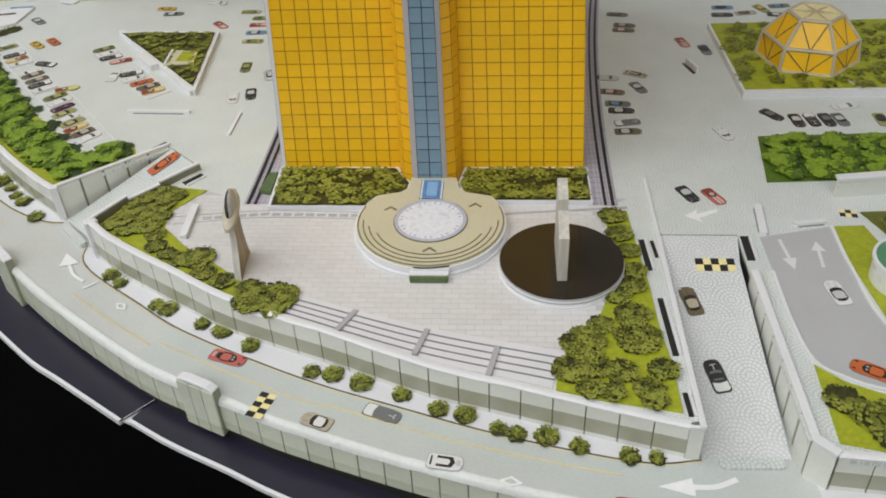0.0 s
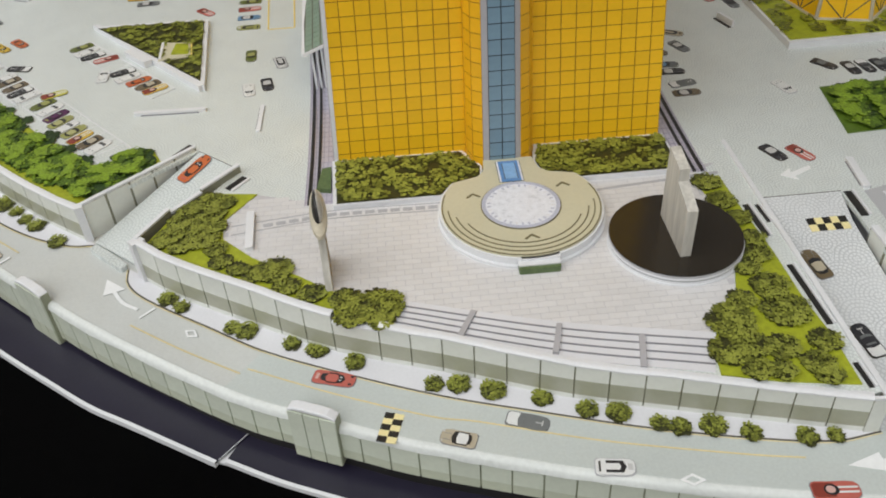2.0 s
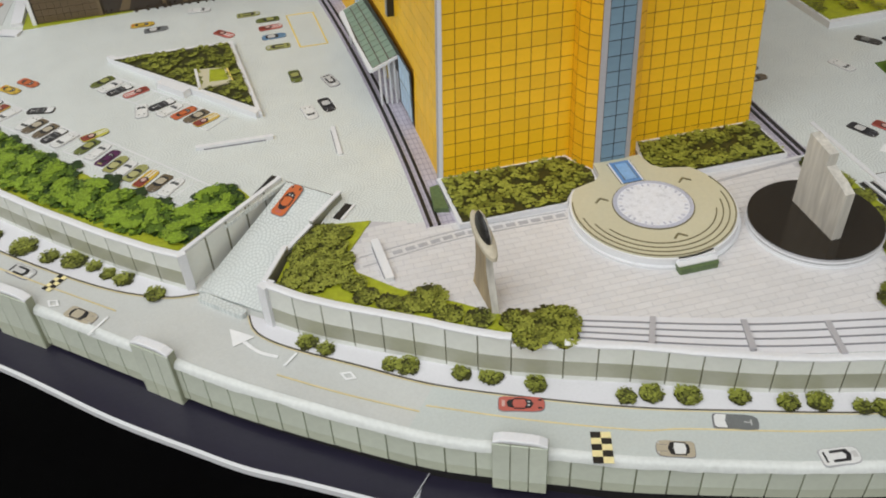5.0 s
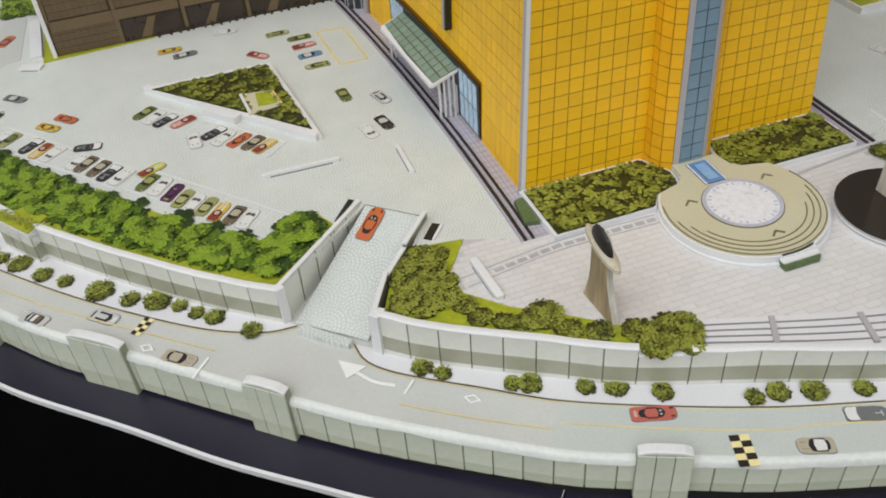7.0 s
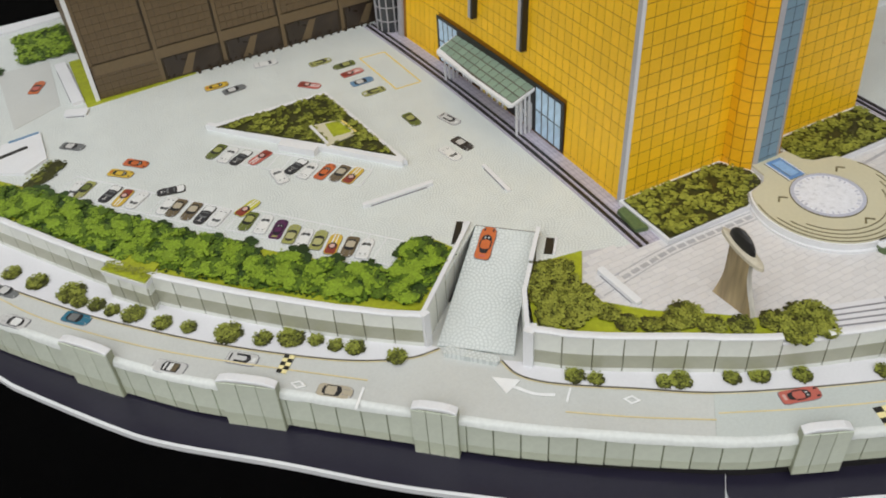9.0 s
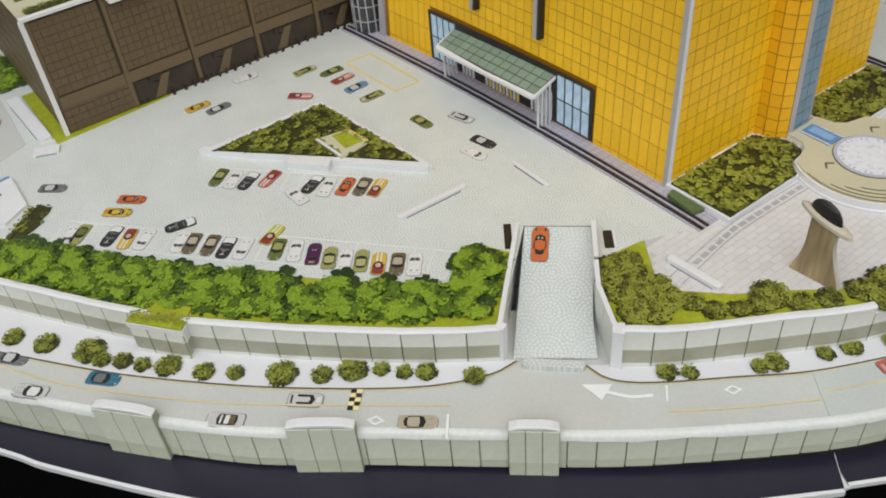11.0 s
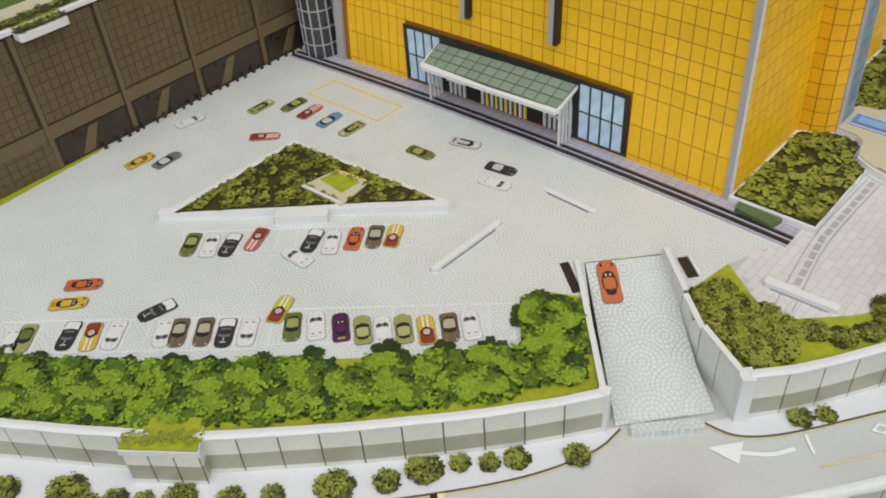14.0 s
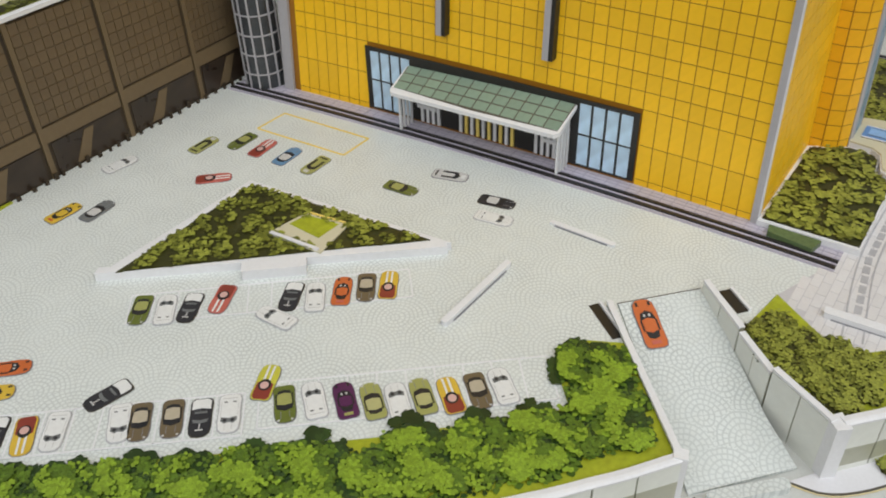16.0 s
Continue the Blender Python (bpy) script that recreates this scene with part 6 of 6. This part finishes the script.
part("pale_rim", bm, "card", td)
part("roof_disc", plate(disc(18.35, -5.6, 0.99, 40), 0.70, 0.74), "teal", td)
bar(15.15, -2.0, 15.0, -3.5, 0.22, 0.10, "low white card bar by the side road")
bar(16.0, -3.0, 16.95, -2.85, 0.16, 0.12, "low white card bar by the side road")
wp = thing("panel_wall", 18.8, -1.3, 0, "pale panelled card wall by the east trees", "wall", kind="structure")
part("wall_body", plate([(17.6, -1.5), (20.5, -1.1), (20.5, -0.9), (17.6, -1.3)], 0.0, 0.62), "panel_up", wp)
part("wall_coping", plate([(17.55, -1.55), (20.5, -1.15), (20.5, -0.85), (17.55, -1.25)], 0.62, 0.70), "card", wp)
part("entry_arrow", plate([(12.9, -2.5), (13.3, -2.2), (13.25, -2.42), (13.9, -2.15), (13.9, -2.3), (13.3, -2.62), (13.35, -2.8)], 0.0, 0.012), "white_line", None, "faint white arrow on the cobbles", "road marking", kind="structure")
checker(17.75, -2.35, 0.5, 0.36, 3, 2, -10, 0.0, plaza)
HB = [(16.1, 2.25), (23, 2.6), (23, -0.3), (17.5, -0.55), (15.75, -0.65)]
part("bank_lawn", plate(HB, 0.0, 0.03), "tree_mid", None, "green printed undergrowth of the east trees", "lawn", kind="structure")
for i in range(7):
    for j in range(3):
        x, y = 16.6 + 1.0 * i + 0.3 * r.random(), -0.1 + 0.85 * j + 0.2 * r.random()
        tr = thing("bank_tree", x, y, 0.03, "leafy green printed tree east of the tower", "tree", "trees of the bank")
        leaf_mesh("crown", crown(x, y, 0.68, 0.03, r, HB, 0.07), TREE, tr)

# ---- glass dome garden ----
plot = [(16.0, 11.5), (16.18, 5.1), (23.5, 5.25), (23.8, 11.8)]
dg = thing("garden_slab", 19.8, 8.2, 0, "raised green garden slab with a white front edge", "garden bed")
part("slab", plate(plot, 0.0, 0.26), "card", dg, "white card slab")
part("lawn_sheet", plate([(16.1, 11.4), (16.28, 5.3), (23.4, 5.45), (23.7, 11.7)], 0.26, 0.285), "lawn", dg, "mottled printed lawn")
part("path", plate(rect(20.2, 5.9, 0.12, 1.2, 20), 0.285, 0.295), "beige", dg)
cl = []
for i in range(700):
    p = (r.uniform(16.4, 23.2), r.uniform(5.6, 11.2))
    if math.hypot(p[0] - 19.2, p[1] - 8.1) > 1.95 and all(math.hypot(p[0] - c[0], p[1] - c[1]) > 0.62 for c in cl):
        cl.append((*p, r.uniform(0.28, 0.45)))
leaf_mesh("shrubs", leafage(cl, 0.28, r, 0.09, 26, base=False, lit=(-0.3, 0.3), share=(0.10, 0.55)), HEDGE, dg, "soft olive shrubs")
dome = thing("glass_dome", 19.2, 8.1, 0.285, "faceted yellow dome with pale struts", "dome")
tiers = [(0.285, 1.90), (1.15, 1.76), (2.05, 1.0)]
N = 6
pt = lambda t, i: Vector((19.2 + tiers[t][1] * math.cos(6.2832 * i / N - 1.326), 8.1 + tiers[t][1] * math.sin(6.2832 * i / N - 1.326), tiers[t][0]))


def tube(a, b, r, material, parent, name, label=""):
    bm = bmesh.new()
    d = (b - a)
    q = d.to_track_quat("Z", "Y").to_matrix()
    rings = [[bm.verts.new(p + q @ Vector((r * math.cos(6.2832 * k / 6), r * math.sin(6.2832 * k / 6), 0))) for k in range(6)] for p in (a, b)]
    for k in range(6):
        bm.faces.new((rings[0][k], rings[0][(k + 1) % 6], rings[1][(k + 1) % 6], rings[1][k]))
    bm.faces.new(rings[0])
    bm.faces.new(rings[1][::-1])
    part(name, bm, material, parent, label)


for t in range(2):
    for i in range(N):
        a, b, c, d = pt(t, i), pt(t, i + 1), pt(t + 1, i + 1), pt(t + 1, i)
        bm = bmesh.new()
        n = (b - a).cross(d - a).normalized() * 0.03
        v = [bm.verts.new(p) for p in (a, b, c, d)] + [bm.verts.new(p - n) for p in (a, b, c, d)]
        for q in ((0, 1, 2, 3), (7, 6, 5, 4), (0, 4, 5, 1), (1, 5, 6, 2), (2, 6, 7, 3), (3, 7, 4, 0)):
            bm.faces.new([v[k] for k in q])
        part("dome_pane", bm, "gold", dome, "yellow glass facet")
        tube(a, b, 0.075, "tan_brim", dome, "strut", "pale strut")
        tube(b, c, 0.075, "tan_brim", dome, "strut", "pale strut")
        m = (a + b) / 2
        tube(m, c, 0.022, "line", dome, "thin_brace", "thin dark brace")
        tube(m, d, 0.022, "line", dome, "thin_brace", "thin dark brace")
        if t == 0:
            tube(m, (c + d) / 2, 0.018, "line", dome, "thin_brace", "thin dark brace")
bm = bmesh.new()
prism(bm, [(pt(2, i).x, pt(2, i).y) for i in range(N)], 2.0, 2.07)
part("dome_cap", bm, "cream", dome, "flat pale yellow cap")
for i in range(N):
    tube(pt(2, i), pt(2, i + 1), 0.075, "tan_brim", dome, "strut", "pale strut")
for i in range(N):
    tube(pt(2, i), Vector((19.2, 8.1, 2.14)), 0.03, "tan_brim", dome, "strut", "pale strut")
st = thing("upright_tab", 14.75, 7.6, 0, "small upright card tab on the east plaza", "tab")
part("tab_board", upright([(0, 0), (0.9, 0), (0.9, 0.25), (0, 0.25)], (14.6, 8.1), (0.35, -1), 0.10), ["card"], st)
part("dark_slot", plate(rect(14.62, 7.65, 0.12, 0.95, 18), 0.0, 0.02), "black", st)

# ---- north-west corner ----
part("far_edge", plate([(-24, 23.75), (-13.1, 25.05), (-13.1, 24.85), (-24, 23.55)], -0.14, 0.10), "card", None, "white card edge at the far side of the model", "card edge", kind="structure")
part("path_sheet", plate([(-16.4, 20.8), (-16.35, 15.7), (-14.5, 16.6), (-14.3, 20.8)], 0.0, 0.014), "road", None, "grey path by the brown building", "path", kind="structure")
bar(-13.95, 20.0, -13.85, 16.25, 0.45, 0.14, "long white card bar beside the grass")
bar(-14.45, 15.75, -13.65, 15.4, 0.45, 0.10, "short white card bar near the corner")
part("corner_lawn", plate([(-17.2, 16.0), (-16.7, 20), (-18.5, 20), (-20.5, 15.8)], 0.0, 0.03), "lawn", None, "bright printed lawn in the far corner", "lawn", kind="structure")
cl = [(-15.0 + 0.55 * (i % 4), 21.4 + 0.72 * (i // 4), 0.55) for i in range(16)] + [(-16.6 - 0.5 * i, 20.9, 0.5) for i in range(5)]
hd = thing("far_hedge", -15.2, 21.4, 0, "dark green printed hedge in the far corner", "hedge")
leaf_mesh("leaves", leafage(cl, 0.02, r, 0.10, 30), TREE, hd)
car(-15.1, 18.6, 60, "orange", "red", 0.016, 1.0, 0.46, 0)
wr = thing("white_ramp", -16.1, 13.8, 0, "white card ramp tab with a dark slot", "ramp tab")
part("tab_plate", plate([(-16.9, 14.7), (-15.5, 14.85), (-15.55, 12.85), (-16.4, 12.3), (-17.4, 12.9)], 0.0, 0.10), "card", wr)
part("dark_slot", plate(rect(-16.6, 13.9, 1.1, 0.18, 12), 0.10, 0.115), "black", wr)
part("blue_edge", plate(rect(-16.1, 14.75, 1.1, 0.10, 6), 0.10, 0.13), "car_blue", wr)
th = thing("shrub", -15.4, 12.2, 0, "dark olive shrub at the end of the tree bank", "bush", "plaza shrubs")
leaf_mesh("leaves", leafage([(-15.4, 12.3, 0.42), (-15.8, 11.9, 0.45), (-16.2, 11.6, 0.4)], 0.0, r, 0.07, 40, share=(0.5, 0.35)), HEDGE, th)
